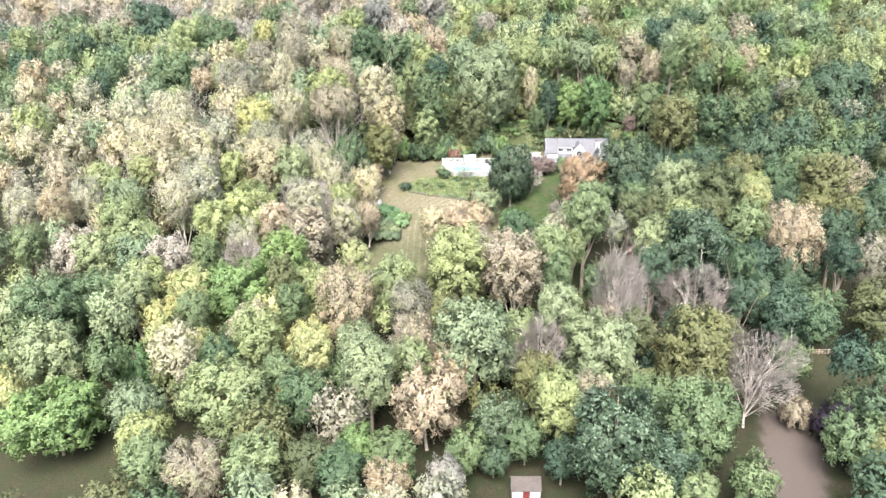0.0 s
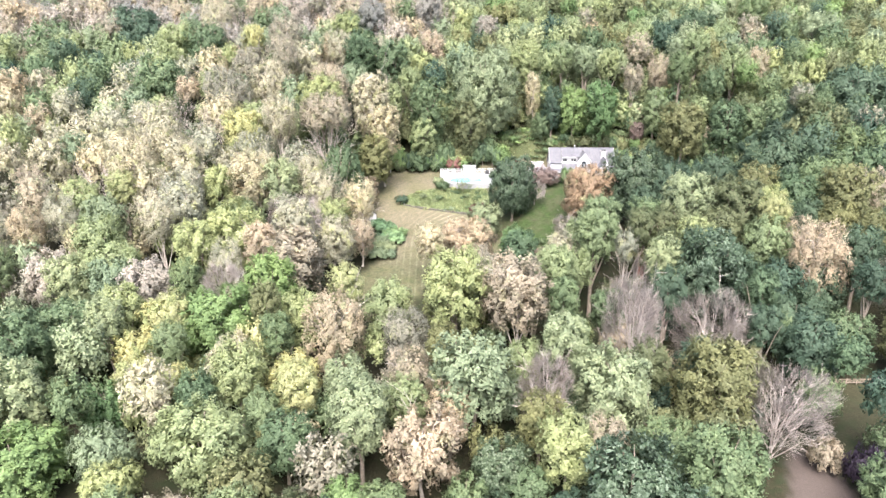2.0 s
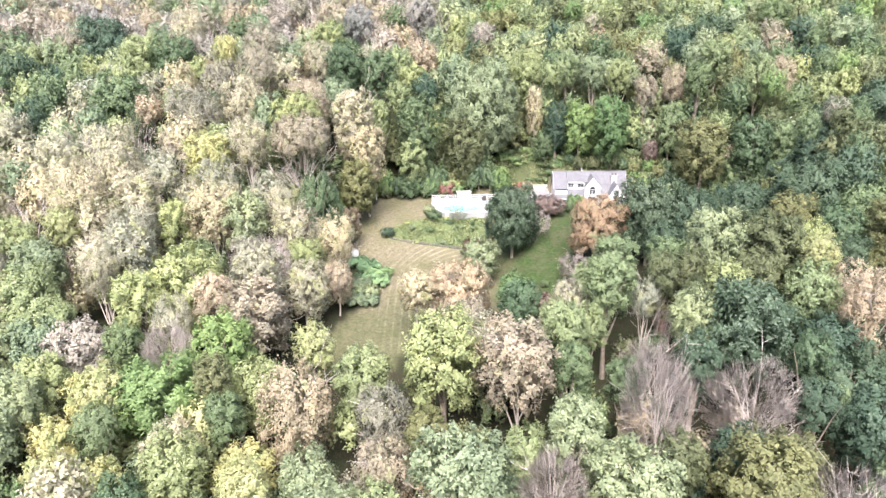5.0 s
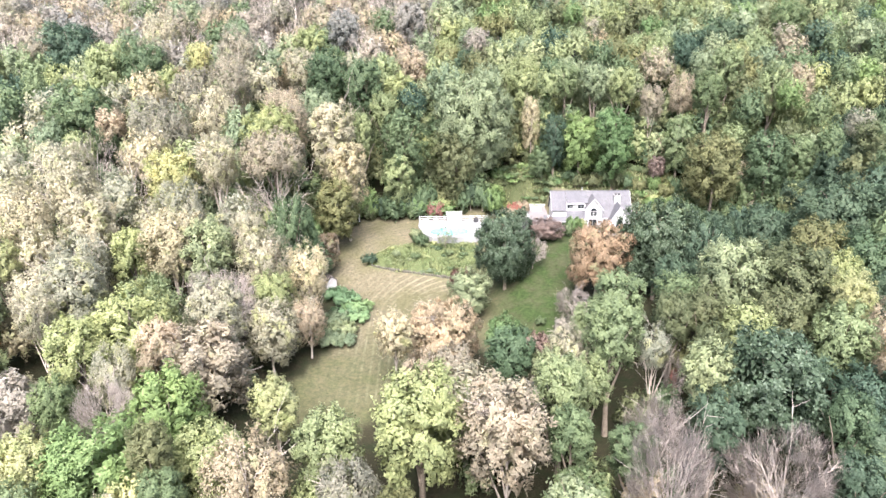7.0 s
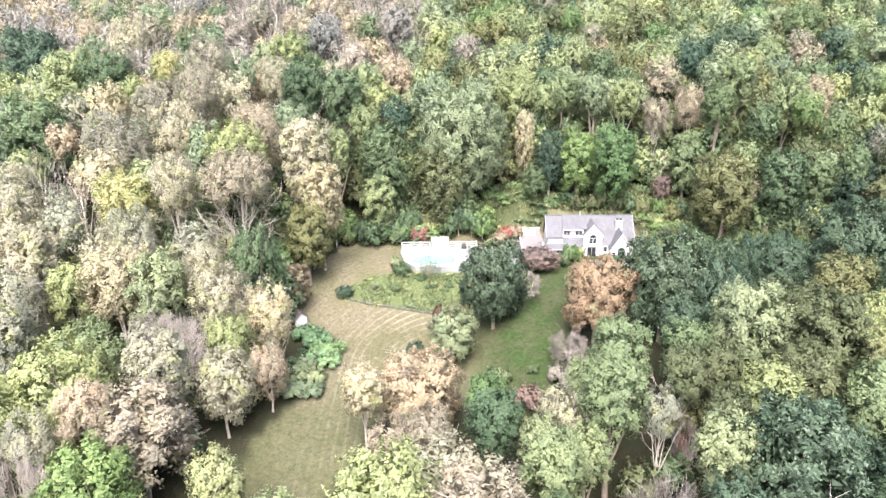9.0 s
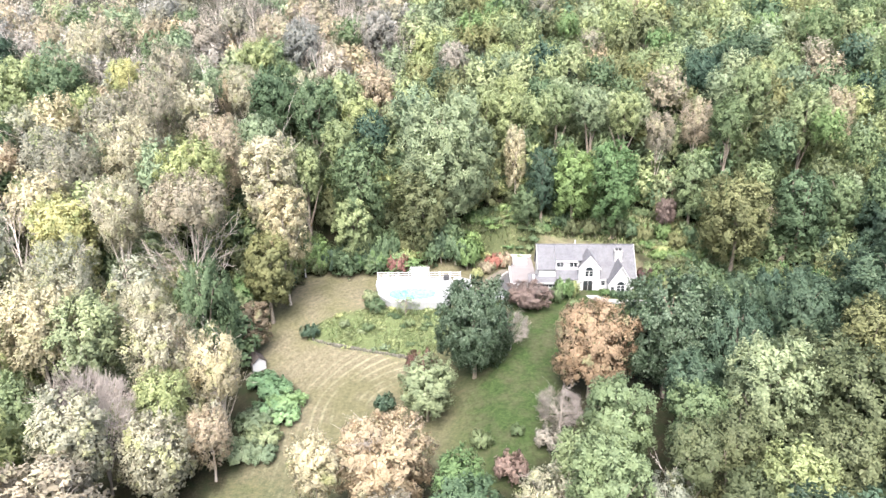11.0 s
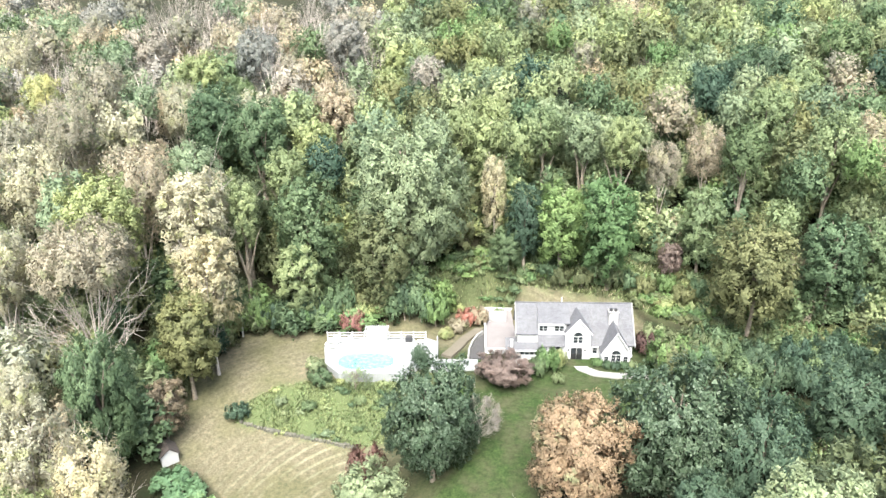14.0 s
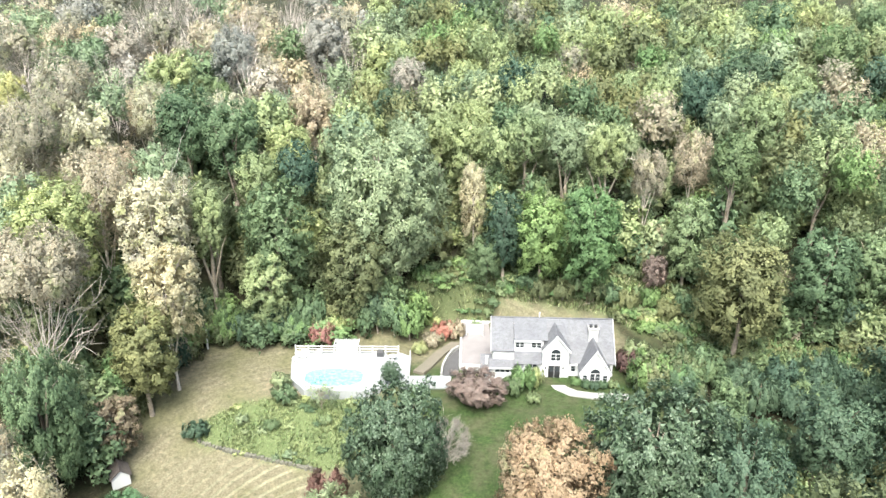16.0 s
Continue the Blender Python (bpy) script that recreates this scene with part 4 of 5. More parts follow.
# shrubs under the trees behind the pool
bank_rng = random.Random(31)
for k in range(20):
    x = -16 + k * 1.75 + bank_rng.uniform(-0.6, 0.6)
    y = 222.4 + bank_rng.uniform(-0.6, 2.4) if x < 4 else 222.4 + bank_rng.uniform(0, 3)
    shrub(round(x, 1), round(y, 1), bank_rng.uniform(3.6, 7.0), bank_rng.uniform(2.0, 3.1), bank_rng.choice(("green", "dark", "olive", "bright", "lime")), place="under the trees behind the pool", group="shrubs behind the pool")
for k in range(11):
    shrub(round(37 + k * 2.9 + bank_rng.uniform(-0.8, 0.8), 1), round(230.4 - k * 0.55 + bank_rng.uniform(-0.8, 1.2), 1), bank_rng.uniform(2.6, 4.6), bank_rng.uniform(1.7, 2.5), bank_rng.choice(("bright", "olive", "green", "green")), place="on the bank behind the house", group="shrubs behind the house")
for k in range(9):
    y = 203 + k * 2.7
    shrub(round(-20.6 + bank_rng.uniform(-1.2, 1.2) + max(0, y - 207) * 0.27, 1), round(y, 1), bank_rng.uniform(4.0, 7.0), bank_rng.uniform(1.9, 2.8), bank_rng.choice(("green", "dark", "olive", "tan")), place="at the western edge of the lawn", group="shrubs west of the lawn")

# ---- building materials ----
def part(name, bm, material, parent=None, label=""):
    """Links a bmesh as one mesh object under a thing or a part."""
    me = bpy.data.meshes.new(name)
    bm.to_mesh(me)
    bm.free()
    me.materials.append(material)
    ob = new(name, me)
    ob.parent = parent
    if label:
        ob["label"] = label
    return ob


def box(x0, x1, y0, y1, z0, z1, bm=None, bevel=0.0):
    bm = bm or bmesh.new()
    m = Matrix.Translation(((x0 + x1) / 2, (y0 + y1) / 2, (z0 + z1) / 2)) @ Matrix.Diagonal((x1 - x0, y1 - y0, z1 - z0, 1))
    made = bmesh.ops.create_cube(bm, size=1, matrix=m)["verts"]
    if bevel:
        edges = list({e for v in made for e in v.link_edges})
        bmesh.ops.bevel(bm, geom=edges, offset=bevel, segments=1, affect="EDGES")
    return bm


def prism(outline, z0, z1, bm=None):
    """An upright slab over an outline of (x, y) points."""
    bm = bm or bmesh.new()
    low = [bm.verts.new((x, y, z0)) for x, y in outline]
    high = [bm.verts.new((x, y, z1)) for x, y in outline]
    bm.faces.new(high)
    bm.faces.new(low[::-1])
    for k in range(len(outline)):
        j = (k + 1) % len(outline)
        bm.faces.new((low[k], low[j], high[j], high[k]))
    bmesh.ops.recalc_face_normals(bm, faces=bm.faces)
    return bm


def solid(front, back, bm=None):
    """A solid between two rings of points of equal length."""
    bm = bm or bmesh.new()
    a = [bm.verts.new(p) for p in front]
    b = [bm.verts.new(p) for p in back]
    bm.faces.new(a)
    bm.faces.new(b[::-1])
    for k in range(len(a)):
        j = (k + 1) % len(a)
        bm.faces.new((a[k], b[k], b[j], a[j]))
    bmesh.ops.recalc_face_normals(bm, faces=bm.faces)
    return bm


def slope(corners, thick=0.18, bm=None):
    """A roof slab from four upper corners."""
    n = (Vector(corners[1]) - Vector(corners[0])).cross(Vector(corners[3]) - Vector(corners[0])).normalized()
    if n.z < 0:
        n = -n
    return solid([Vector(c) for c in corners], [Vector(c) - n * thick for c in corners], bm)


def plain(name, col, rough=0.7, vary=0.1, scale=2.0, relief=0.15, grime=0.0):
    m, nt, bsdf, out = nodes_of(name)
    n = noise_tex(nt, scale * 6, 6.0)
    broad = noise_tex(nt, scale * 0.35, 3.0)
    c = ramp(nt, n, [(0.25, [v * (1 - vary) for v in col]), (0.75, [min(v * (1 + vary), 0.92) for v in col])])
    c = mix(nt, 1.0, c, ramp(nt, broad, [(0.3, [1 - vary - grime] * 3), (0.65, [1.0] * 3)]), "MULTIPLY")
    nt.links.new(c, bsdf.inputs["Base Color"])
    bsdf.inputs["Roughness"].default_value = rough
    bump(nt, bsdf, n, relief, 0.02)
    return m


def shingles(name, col):
    m, nt, bsdf, out = nodes_of(name)
    co = nt.nodes.new("ShaderNodeTexCoord")
    br = node(nt, "ShaderNodeTexBrick", Scale=1.0)
    br.inputs["Brick Width"].default_value, br.inputs["Row Height"].default_value, br.inputs["Mortar Size"].default_value = 0.35, 0.16, 0.008
    br.inputs["Color1"].default_value = (*[v * 0.86 for v in col], 1)
    br.inputs["Color2"].default_value = (*[v * 1.12 for v in col], 1)
    br.inputs["Mortar"].default_value = (*[v * 0.5 for v in col], 1)
    nt.links.new(co.outputs["Object"], br.inputs["Vector"])
    streak = noise_tex(nt, 0.5, 4.0)
    c = mix(nt, 1.0, br.outputs[0], ramp(nt, streak, [(0.3, (0.82, 0.82, 0.84)), (0.7, (1.1, 1.1, 1.08))]), "MULTIPLY")
    nt.links.new(c, bsdf.inputs["Base Color"])
    bsdf.inputs["Roughness"].default_value = 0.85
    bump(nt, bsdf, br.outputs[1], 0.3, 0.02)
    return m


WHITE = plain("white_paint", (0.5, 0.5, 0.51), 0.6, 0.05)
TRIM = plain("white_trim", (0.54, 0.54, 0.55), 0.5, 0.04)
ROOF = shingles("grey_shingles", (0.135, 0.134, 0.148))
BROWN_ROOF = shingles("brown_shingles", (0.085, 0.07, 0.064))
CONCRETE = plain("pale_concrete", (0.32, 0.31, 0.3), 0.8, 0.08, 1.0, 0.2, 0.05)
DECK = plain("white_pool_paving", (0.29, 0.3, 0.305), 0.7, 0.1, 1.0)
COURT = plain("pinkish_paved_court", (0.22, 0.2, 0.205), 0.85, 0.08, 1.0, 0.2, 0.06)
ASPHALT = plain("dark_asphalt", (0.075, 0.072, 0.075), 0.9, 0.2, 3.0, 0.4)
STONE = plain("grey_field_stone", (0.13, 0.125, 0.1), 0.9, 0.3, 2.0, 0.8)
TIMBER = plain("weathered_timber", (0.34, 0.28, 0.22), 0.8, 0.2, 3.0, 0.4)
DARK_RED = plain("dark_red_paint", (0.16, 0.03, 0.03), 0.6, 0.1)
DOOR_PAINT = plain("black_door_paint", (0.02, 0.02, 0.022), 0.35, 0.1)
CLOTH = plain("white_canvas", (0.75, 0.74, 0.72), 0.9, 0.05)
DARK_METAL = plain("dark_metal", (0.05, 0.05, 0.055), 0.5, 0.1)


def glass_material():
    m, nt, bsdf, out = nodes_of("window_glass")
    bsdf.inputs["Base Color"].default_value = (0.025, 0.03, 0.035, 1)
    bsdf.inputs["Roughness"].default_value = 0.06
    return m


def water_material():
    m, nt, bsdf, out = nodes_of("pool_water")
    n = noise_tex(nt, 1.6, 3.0)
    nt.links.new(ramp(nt, n, [(0.35, (0.13, 0.44, 0.5)), (0.7, (0.26, 0.57, 0.62))]), bsdf.inputs["Base Color"])
    bsdf.inputs["Roughness"].default_value = 0.08
    bump(nt, bsdf, n, 0.12, 0.05)
    return m


GLASS, WATER = glass_material(), water_material()

# ---- the house ----
# x along the ridge, y to the back, z above the front door's sill
house = new("house")
house.matrix_world = pose(39.7, 209.7, 3.45, 0, 0, -2)
tagged(house, "white clapboard cape house with grey shingle roofs and gables", "house")


def window(x, y, z, w, h, lights=2, rows=2, arch=False, parent=house):
    """A white sash window that faces the front: frame, sill, muntins and panes. x is its middle, z its sill."""
    frame_bm = bmesh.new()
    t = 0.09
    x0, x1 = x - w / 2, x + w / 2
    box(x0 - t, x0, y - 0.06, y + 0.05, z - t, z + h + t, frame_bm)
    box(x1, x1 + t, y - 0.06, y + 0.05, z - t, z + h + t, frame_bm)
    box(x0, x1, y - 0.06, y + 0.05, z + h, z + h + t, frame_bm)
    box(x0, x1, y - 0.06, y + 0.05, z - t, z, frame_bm)
    win = part("window", frame_bm, TRIM, parent)
    part("window_sill", box(x0 - 0.14, x1 + 0.14, y - 0.13, y - 0.062, z - t - 0.05, z - t + 0.02), TRIM, win)
    step = w / lights
    for k in range(lights):
        part("pane", box(x0 + k * step + 0.02, x0 + (k + 1) * step - 0.02, y - 0.02, y + 0.0, z + 0.01, z + h - 0.01), GLASS, win)
        if k:
            part("mullion", box(x0 + k * step - 0.05, x0 + k * step + 0.05, y - 0.055, y + 0.03, z, z + h), TRIM, win)
        for r in range(1, rows):
            part("muntin", box(x0 + k * step + 0.05, x0 + (k + 1) * step - 0.05, y - 0.04, y - 0.021, z + h * r / rows - 0.02, z + h * r / rows + 0.02), TRIM, win)
    if arch:
        ring = [(x + math.cos(a) * w / 2, math.sin(a) * w / 2) for a in np.linspace(0, math.pi, 13)]
        big = [(x + math.cos(a) * (w / 2 + t), math.sin(a) * (w / 2 + t)) for a in np.linspace(0, math.pi, 13)]
        part("fanlight", solid([(a, y - 0.02, z + h + t + b) for a, b in ring], [(a, y, z + h + t + b) for a, b in ring]), GLASS, win)
        part("arch_trim", solid([(a, y - 0.05, z + h + t + b) for a, b in big + ring[::-1]], [(a, y - 0.021, z + h + t + b) for a, b in big + ring[::-1]]), TRIM, win)
    return win


def clapboards(x0, x1, y, z0, z1, parent, gable=None, label=""):
    """Lapped boards on a front wall; under a gable each board is cut to the rake. gable: (eave z, apex x, apex z)."""
    bm = bmesh.new()
    rise = 0.19
    z = z0
    while z < z1 - 0.02:
        top = min(z + rise, z1)
        a, b = x0, x1
        if gable and top > gable[0]:
            u = (top - gable[0]) / (gable[2] - gable[0])
            a, b = x0 + (gable[1] - x0) * u, x1 + (gable[1] - x1) * u
        if b - a > 0.1:
            vs = [bm.verts.new(p) for p in ((a, y - 0.035, z), (b, y - 0.035, z), (b, y - 0.005, top), (a, y - 0.005, top), (a, y, z), (b, y, z))]
            bm.faces.new((vs[0], vs[1], vs[2], vs[3]))
            bm.faces.new((vs[4], vs[5], vs[1], vs[0]))
        z = top
    return part("siding", bm, WHITE, parent, label)


# bodies
RIDGE = 7.4
walls = part("wall", solid([(-9, 0.85, -3.2), (-9, 9, -3.2), (-9, 9, 2.6), (-9, 4.9, 7.2), (-9, 0.85, 4.1)],
                           [(2.2, 0.85, -3.2), (2.2, 9, -3.2), (2.2, 9, 2.6), (2.2, 4.9, 7.2), (2.2, 0.85, 4.1)]), WHITE, house, "white main body with steep gable end")
east_room = part("wall", solid([(2.2, 0.45, -2.2), (2.2, 9, -2.2), (2.2, 9, 2.6), (2.2, 4.9, 7.2), (2.2, 0.45, 2.4)],
                               [(8.6, 0.45, -2.2), (8.6, 9, -2.2), (8.6, 9, 2.6), (8.6, 4.9, 7.2), (8.6, 0.45, 2.4)]), WHITE, house)
wing = part("wing", box(-9.3, -4.5, 0.0, 0.85, -3.2, 1.85), WHITE, house, "white low front wing over the basement")
clapboards(-9.3, -4.5, 0.0, -3.0, 1.8, wing)
wing_east = part("wing", box(-4.5, -1.76, 0.1, 0.85, -3.2, 2.5), WHITE, house)
clapboards(-4.5, -1.76, 0.1, -2.0, 2.45, wing_east)
entry = part("entry_gable", solid([(-1.75, 0, -0.6), (2.1, 0, -0.6), (2.1, 0, 4.6), (0.2, 0, 6.85), (-1.75, 0, 4.6)],
                                  [(-1.75, 4.4, -0.6), (2.1, 4.4, -0.6), (2.1, 4.4, 4.6), (0.2, 4.4, 6.85), (-1.75, 4.4, 4.6)]), WHITE, house, "tall white entrance gable")
clapboards(-1.75, 2.1, 0.0, -0.5, 6.75, entry, (4.6, 0.2, 6.85))
bay = part("bay_gable", solid([(3.6, -1.6, -0.8), (7.9, -1.6, -0.8), (7.9, -1.6, 2.1), (5.75, -1.6, 5.4), (3.6, -1.6, 2.1)],
                              [(3.6, 3.2, -0.8), (7.9, 3.2, -0.8), (7.9, 3.2, 2.1), (5.75, 3.2, 5.4), (3.6, 3.2, 2.1)]), WHITE, house, "white projecting gable with tall windows")
clapboards(3.6, 7.9, -1.6, -0.7, 5.3, bay, (2.1, 5.75, 5.4))
dormer = part("dormer", solid([(-5.9, 1.0, 3.6), (-1.6, 1.0, 3.6), (-1.6, 1.0, 5.65), (-5.9, 1.0, 5.65)],
                              [(-5.9, 4.0, 3.6), (-1.6, 4.0, 3.6), (-1.6, 4.0, 6.8), (-5.9, 4.0, 6.8)]), WHITE, house, "long white shed dormer")
clapboards(-5.9, -1.75, 1.0, 3.9, 5.6, dormer)
clapboards(-9, -5.9, 0.85, 2.4, 4.0, walls)
clapboards(2.2, 3.6, 0.45, -0.9, 2.3, east_room)

# roofs
part("roof", slope([(-9.3, 0.5, 3.95), (-5.9, 0.5, 3.95), (-5.9, 4.9, RIDGE), (-9.3, 4.9, RIDGE)]), ROOF, house, "grey shingle roof")
part("roof", slope([(-5.9, 0.7, 5.7), (-1.0, 0.7, 5.7), (-1.0, 4.9, RIDGE), (-5.9, 4.9, RIDGE)]), ROOF, house)
part("roof", slope([(-1.0, 0.5, 3.95), (2.2, 0.5, 3.95), (2.2, 4.9, RIDGE), (-1.0, 4.9, RIDGE)]), ROOF, house)
part("roof", slope([(2.2, 0.1, 2.35), (8.9, 0.1, 2.35), (8.9, 4.9, RIDGE), (2.2, 4.9, RIDGE)]), ROOF, house)
part("rear_roof", slope([(-9.3, 9.4, 2.3), (8.9, 9.4, 2.3), (8.9, 4.9, RIDGE), (-9.3, 4.9, RIDGE)]), ROOF, house)
part("ridge_cap", box(-9.3, 8.9, 4.78, 5.02, RIDGE - 0.03, RIDGE + 0.06), ROOF, house)
part("wing_roof", slope([(-9.6, -0.45, 1.75), (-4.5, -0.45, 1.75), (-4.5, 0.9, 2.5), (-9.6, 0.9, 2.5)]), ROOF, house)
part("wing_roof", slope([(-5.9, -0.3, 2.3), (-1.76, -0.3, 2.3), (-1.76, 1.02, 4.0), (-5.9, 1.02, 4.0)]), ROOF, house)
for x0, x1, xr, y0, y1, ze, zr in ((-1.95, 2.3, 0.2, -0.3, 4.6, 4.45, 7.0), (3.4, 8.1, 5.75, -1.95, 3.4, 1.9, 5.6)):
    for edge in (x0, x1):
        part("gable_roof", slope([(edge, y0, ze), (xr, y0, zr), (xr, y1, zr), (edge, y1, ze)], 0.16), ROOF, house)
        rake = solid([(edge, y0 - 0.05, ze - 0.28), (xr, y0 - 0.05, zr - 0.28), (xr, y0 - 0.05, zr + 0.03), (edge, y0 - 0.05, ze + 0.03)],
                     [(edge, y0, ze - 0.28), (xr, y0, zr - 0.28), (xr, y0, zr + 0.03), (edge, y0, ze + 0.03)])
        part("rake_board", rake, TRIM, house)
for x, ye, ze in ((-9.37, 0.5, 3.95), (8.91, 0.1, 2.35)):
    ring = [(ye, ze - 0.3), (4.9, RIDGE - 0.32), (4.9, RIDGE + 0.06), (ye, ze + 0.06)]
    part("rake_board", solid([(x, a, b) for a, b in ring], [(x + 0.06, a, b) for a, b in ring]), TRIM, house)
part("eave_board", box(2.35, 3.4, 0.03, 0.09, 2.0, 2.3), TRIM, house)
part("eave_board", box(-9.6, -4.5, -0.52, -0.46, 1.5, 1.74), TRIM, house)
part("eave_board", box(-5.9, -1.96, 0.63, 0.69, 5.4, 5.68), TRIM, house)
chimney = part("chimney", box(5.1, 6.5, 2.4, 3.6, 3.8, 6.75, bevel=0.04), plain("whitewashed_brick", (0.45, 0.44, 0.44), 0.85, 0.15, 3.0, 0.5), house, "broad whitewashed chimney")
part("chimney_cap", box(5.0, 6.6, 2.3, 3.7, 6.75, 6.92, bevel=0.04), CONCRETE, chimney)
for k in (5.45, 6.15):
    pot = bmesh.new()
    bmesh.ops.create_cone(pot, cap_ends=True, segments=14, radius1=0.27, radius2=0.22, depth=0.4, matrix=Matrix.Translation((k, 3.0, 7.12)))
    part("flue", pot, DARK_METAL, chimney)
vent = bmesh.new()
bmesh.ops.create_cone(vent, cap_ends=True, segments=10, radius1=0.09, radius2=0.09, depth=1.0, matrix=Matrix.Translation((-2.0, 5.1, 7.7)))
part("vent_pipe", vent, TRIM, house)

# windows and door
window(-7.2, -0.035, 0.75, 2.9, 0.95, 4)
window(-6.5, -0.035, -2.0, 2.3, 0.95, 4)
window(-3.2, 0.065, 1.1, 1.4, 1.0, 2)
window(-5.1, 0.965, 4.35, 1.2, 0.85, 2)
window(-2.65, 0.965, 4.35, 1.4, 0.85, 2)
window(0.15, -0.035, 2.85, 1.4, 1.05, 2, 2, True)
window(2.85, 0.415, 0.9, 0.65, 1.05, 1)
window(5.75, -1.635, 0.15, 1.4, 1.55, 2, 3, True)
window(4.3, -1.635, 0.15, 0.65, 1.3, 1, 3)
window(7.2, -1.635, 0.15, 0.65, 1.3, 1, 3)
door_frame = part("door_frame", box(-1.0, 1.0, -0.1, -0.036, -0.1, 2.2), TRIM, house)
for x0, x1 in ((-0.86, -0.03), (0.03, 0.86)):
    leaf = part("door", box(x0, x1, -0.16, -0.101, 0.0, 2.06, bevel=0.01), DOOR_PAINT, door_frame, "black panelled front door")
    part("door_panel", box(x0 + 0.16, x1 - 0.16, -0.18, -0.161, 1.1, 1.9, bevel=0.008), GLASS, leaf)
part("doorstep", box(-1.3, 1.3, -1.1, -0.037, -0.5, -0.06), CONCRETE, house)
for x in (-1.25, 1.3):
    part("wall_lamp", box(x - 0.09, x + 0.09, -0.22, -0.036, 1.5, 1.85, bevel=0.03), DARK_METAL, house)

# paved court west of the house
court = part("court", prism([(26.1, 214.2), (31.2, 214.0), (31.2, 229.4), (26.6, 229.8)], 0.4, 2.72), COURT)
tagged(court, "pinkish pale paved court beside the house", "courtyard", kind="structure")
court_wall = tagged(new("court_wall"), "low white wall round the paved court", "wall")
for ring in ([(25.9, 213.9), (31.2, 213.7), (31.2, 214.0), (25.9, 214.2)], [(25.8, 214.2), (26.1, 214.2), (26.6, 229.8), (26.3, 229.8)], [(26.6, 229.6), (31.4, 229.2), (31.4, 229.5), (26.6, 229.9)]):
    part("coping", prism(ring, 0.3, 3.15), TRIM, court_wall)
platform = tagged(new("spa_platform"), "grey raised platform with white side panels on the court", "platform")
platform.matrix_world = pose(28.6, 226.4, 2.72, 0, 0, -2)
part("base", box(-1.3, 1.3, -1.7, 1.7, 0, 0.5, bevel=0.03), CONCRETE, platform)
for x in (-1.45, 1.31):
    part("side_panel", box(x, x + 0.14, -1.7, 1.9, 0, 0.95, bevel=0.02), TRIM, platform)
porch = tagged(new("side_porch"), "small grey-roofed side porch against the house", "porch")
porch.matrix_world = pose(30.0, 211.2, 2.2, 0, 0, -2)
part("wall", box(-0.9, 0.6, -0.6, 2.0, -2.2, 1.9), WHITE, porch)
part("roof", slope([(-1.1, -0.9, 1.75), (0.7, -0.9, 1.75), (0.7, 2.2, 3.2), (-1.1, 2.2, 3.2)], 0.16), ROOF, porch)
part("flue_box", box(-0.35, 0.1, 0.3, 0.75, 2.4, 3.7, bevel=0.02), TRIM, porch)

# ---- paths, court and drive beside the house ----
wedge = [(23.3, 211.9), (23.5, 214.4), (24.1, 216.9), (25.0, 219.2), (25.9, 220.4), (25.7, 212.0)]
ramp_drive = part("ramp", prism(wedge, 0.6, 2.5), ASPHALT)
tagged(ramp_drive, "dark asphalt ramp down to the basement garage", "driveway", kind="structure")


def kerb_along(points, width, z0, z1):
    bm = bmesh.new()
    for (x0, y0), (x1, y1) in zip(points, points[1:]):
        d = Vector((x1 - x0, y1 - y0, 0)).normalized() * 0.02
        n = Vector((-(y1 - y0), x1 - x0, 0)).normalized() * width / 2
        prism([(x0 - d.x + n.x, y0 - d.y + n.y), (x0 - d.x - n.x, y0 - d.y - n.y), (x1 + d.x - n.x, y1 + d.y - n.y), (x1 + d.x + n.x, y1 + d.y + n.y)], z0, z1, bm)
    return bm


tagged(part("retaining_wall", kerb_along([(23.1, 211.7), (23.3, 214.4), (23.9, 217.0), (24.8, 219.3), (25.8, 220.7)], 0.3, 0.6, 3.0), CONCRETE),
       "curved pale concrete wall round the asphalt ramp", "wall", kind="structure")
tagged(part("terrace", prism([(16.4, 211.4), (23.2, 211.5), (24.6, 211.4), (24.4, 208.2), (17.2, 207.9)], 0.2, 2.62), DECK),
       "white paved terrace between pool and ramp", "terrace", kind="structure")
front_walk = [(38.6, 208.9), (40.8, 208.8), (41.3, 207.2), (42.6, 206.1), (44.8, 205.6), (49.6, 205.3), (49.7, 204.1), (44.4, 204.2), (41.4, 204.9), (39.4, 206.5)]
tagged(part("front_walk", prism(front_walk, 2.4, 3.42), CONCRETE), "curved pale concrete walk to the front door", "path", kind="structure")
foot_path = [(18.8, 213), (20.3, 215.5), (22.0, 219), (24.6, 222.5), (26.2, 222.3), (23.6, 218.4), (21.8, 214.6), (20.4, 212.2)]
tagged(part("foot_path", prism(foot_path, 1.4, 2.68), plain("trodden_earth", (0.14, 0.122, 0.095), 0.95, 0.15, 2.0)), "pale trodden path between pool and annexe", "path", kind="structure")

# ---- the pool ----
deck_line = [(-0.2, 219.2), (16.4, 218.9), (18.3, 217.6), (18.3, 211.6), (13.0, 207.0), (3.2, 207.2), (0.6, 210.5), (-0.4, 216)]
pool_ring = [(7.0 + 4.4 * math.copysign(abs(math.cos(a)) ** 0.7, math.cos(a)), 211.0 + 2.7 * math.copysign(abs(math.sin(a)) ** 0.7, math.sin(a))) for a in np.linspace(0, 2 * math.pi, 28, endpoint=False)]


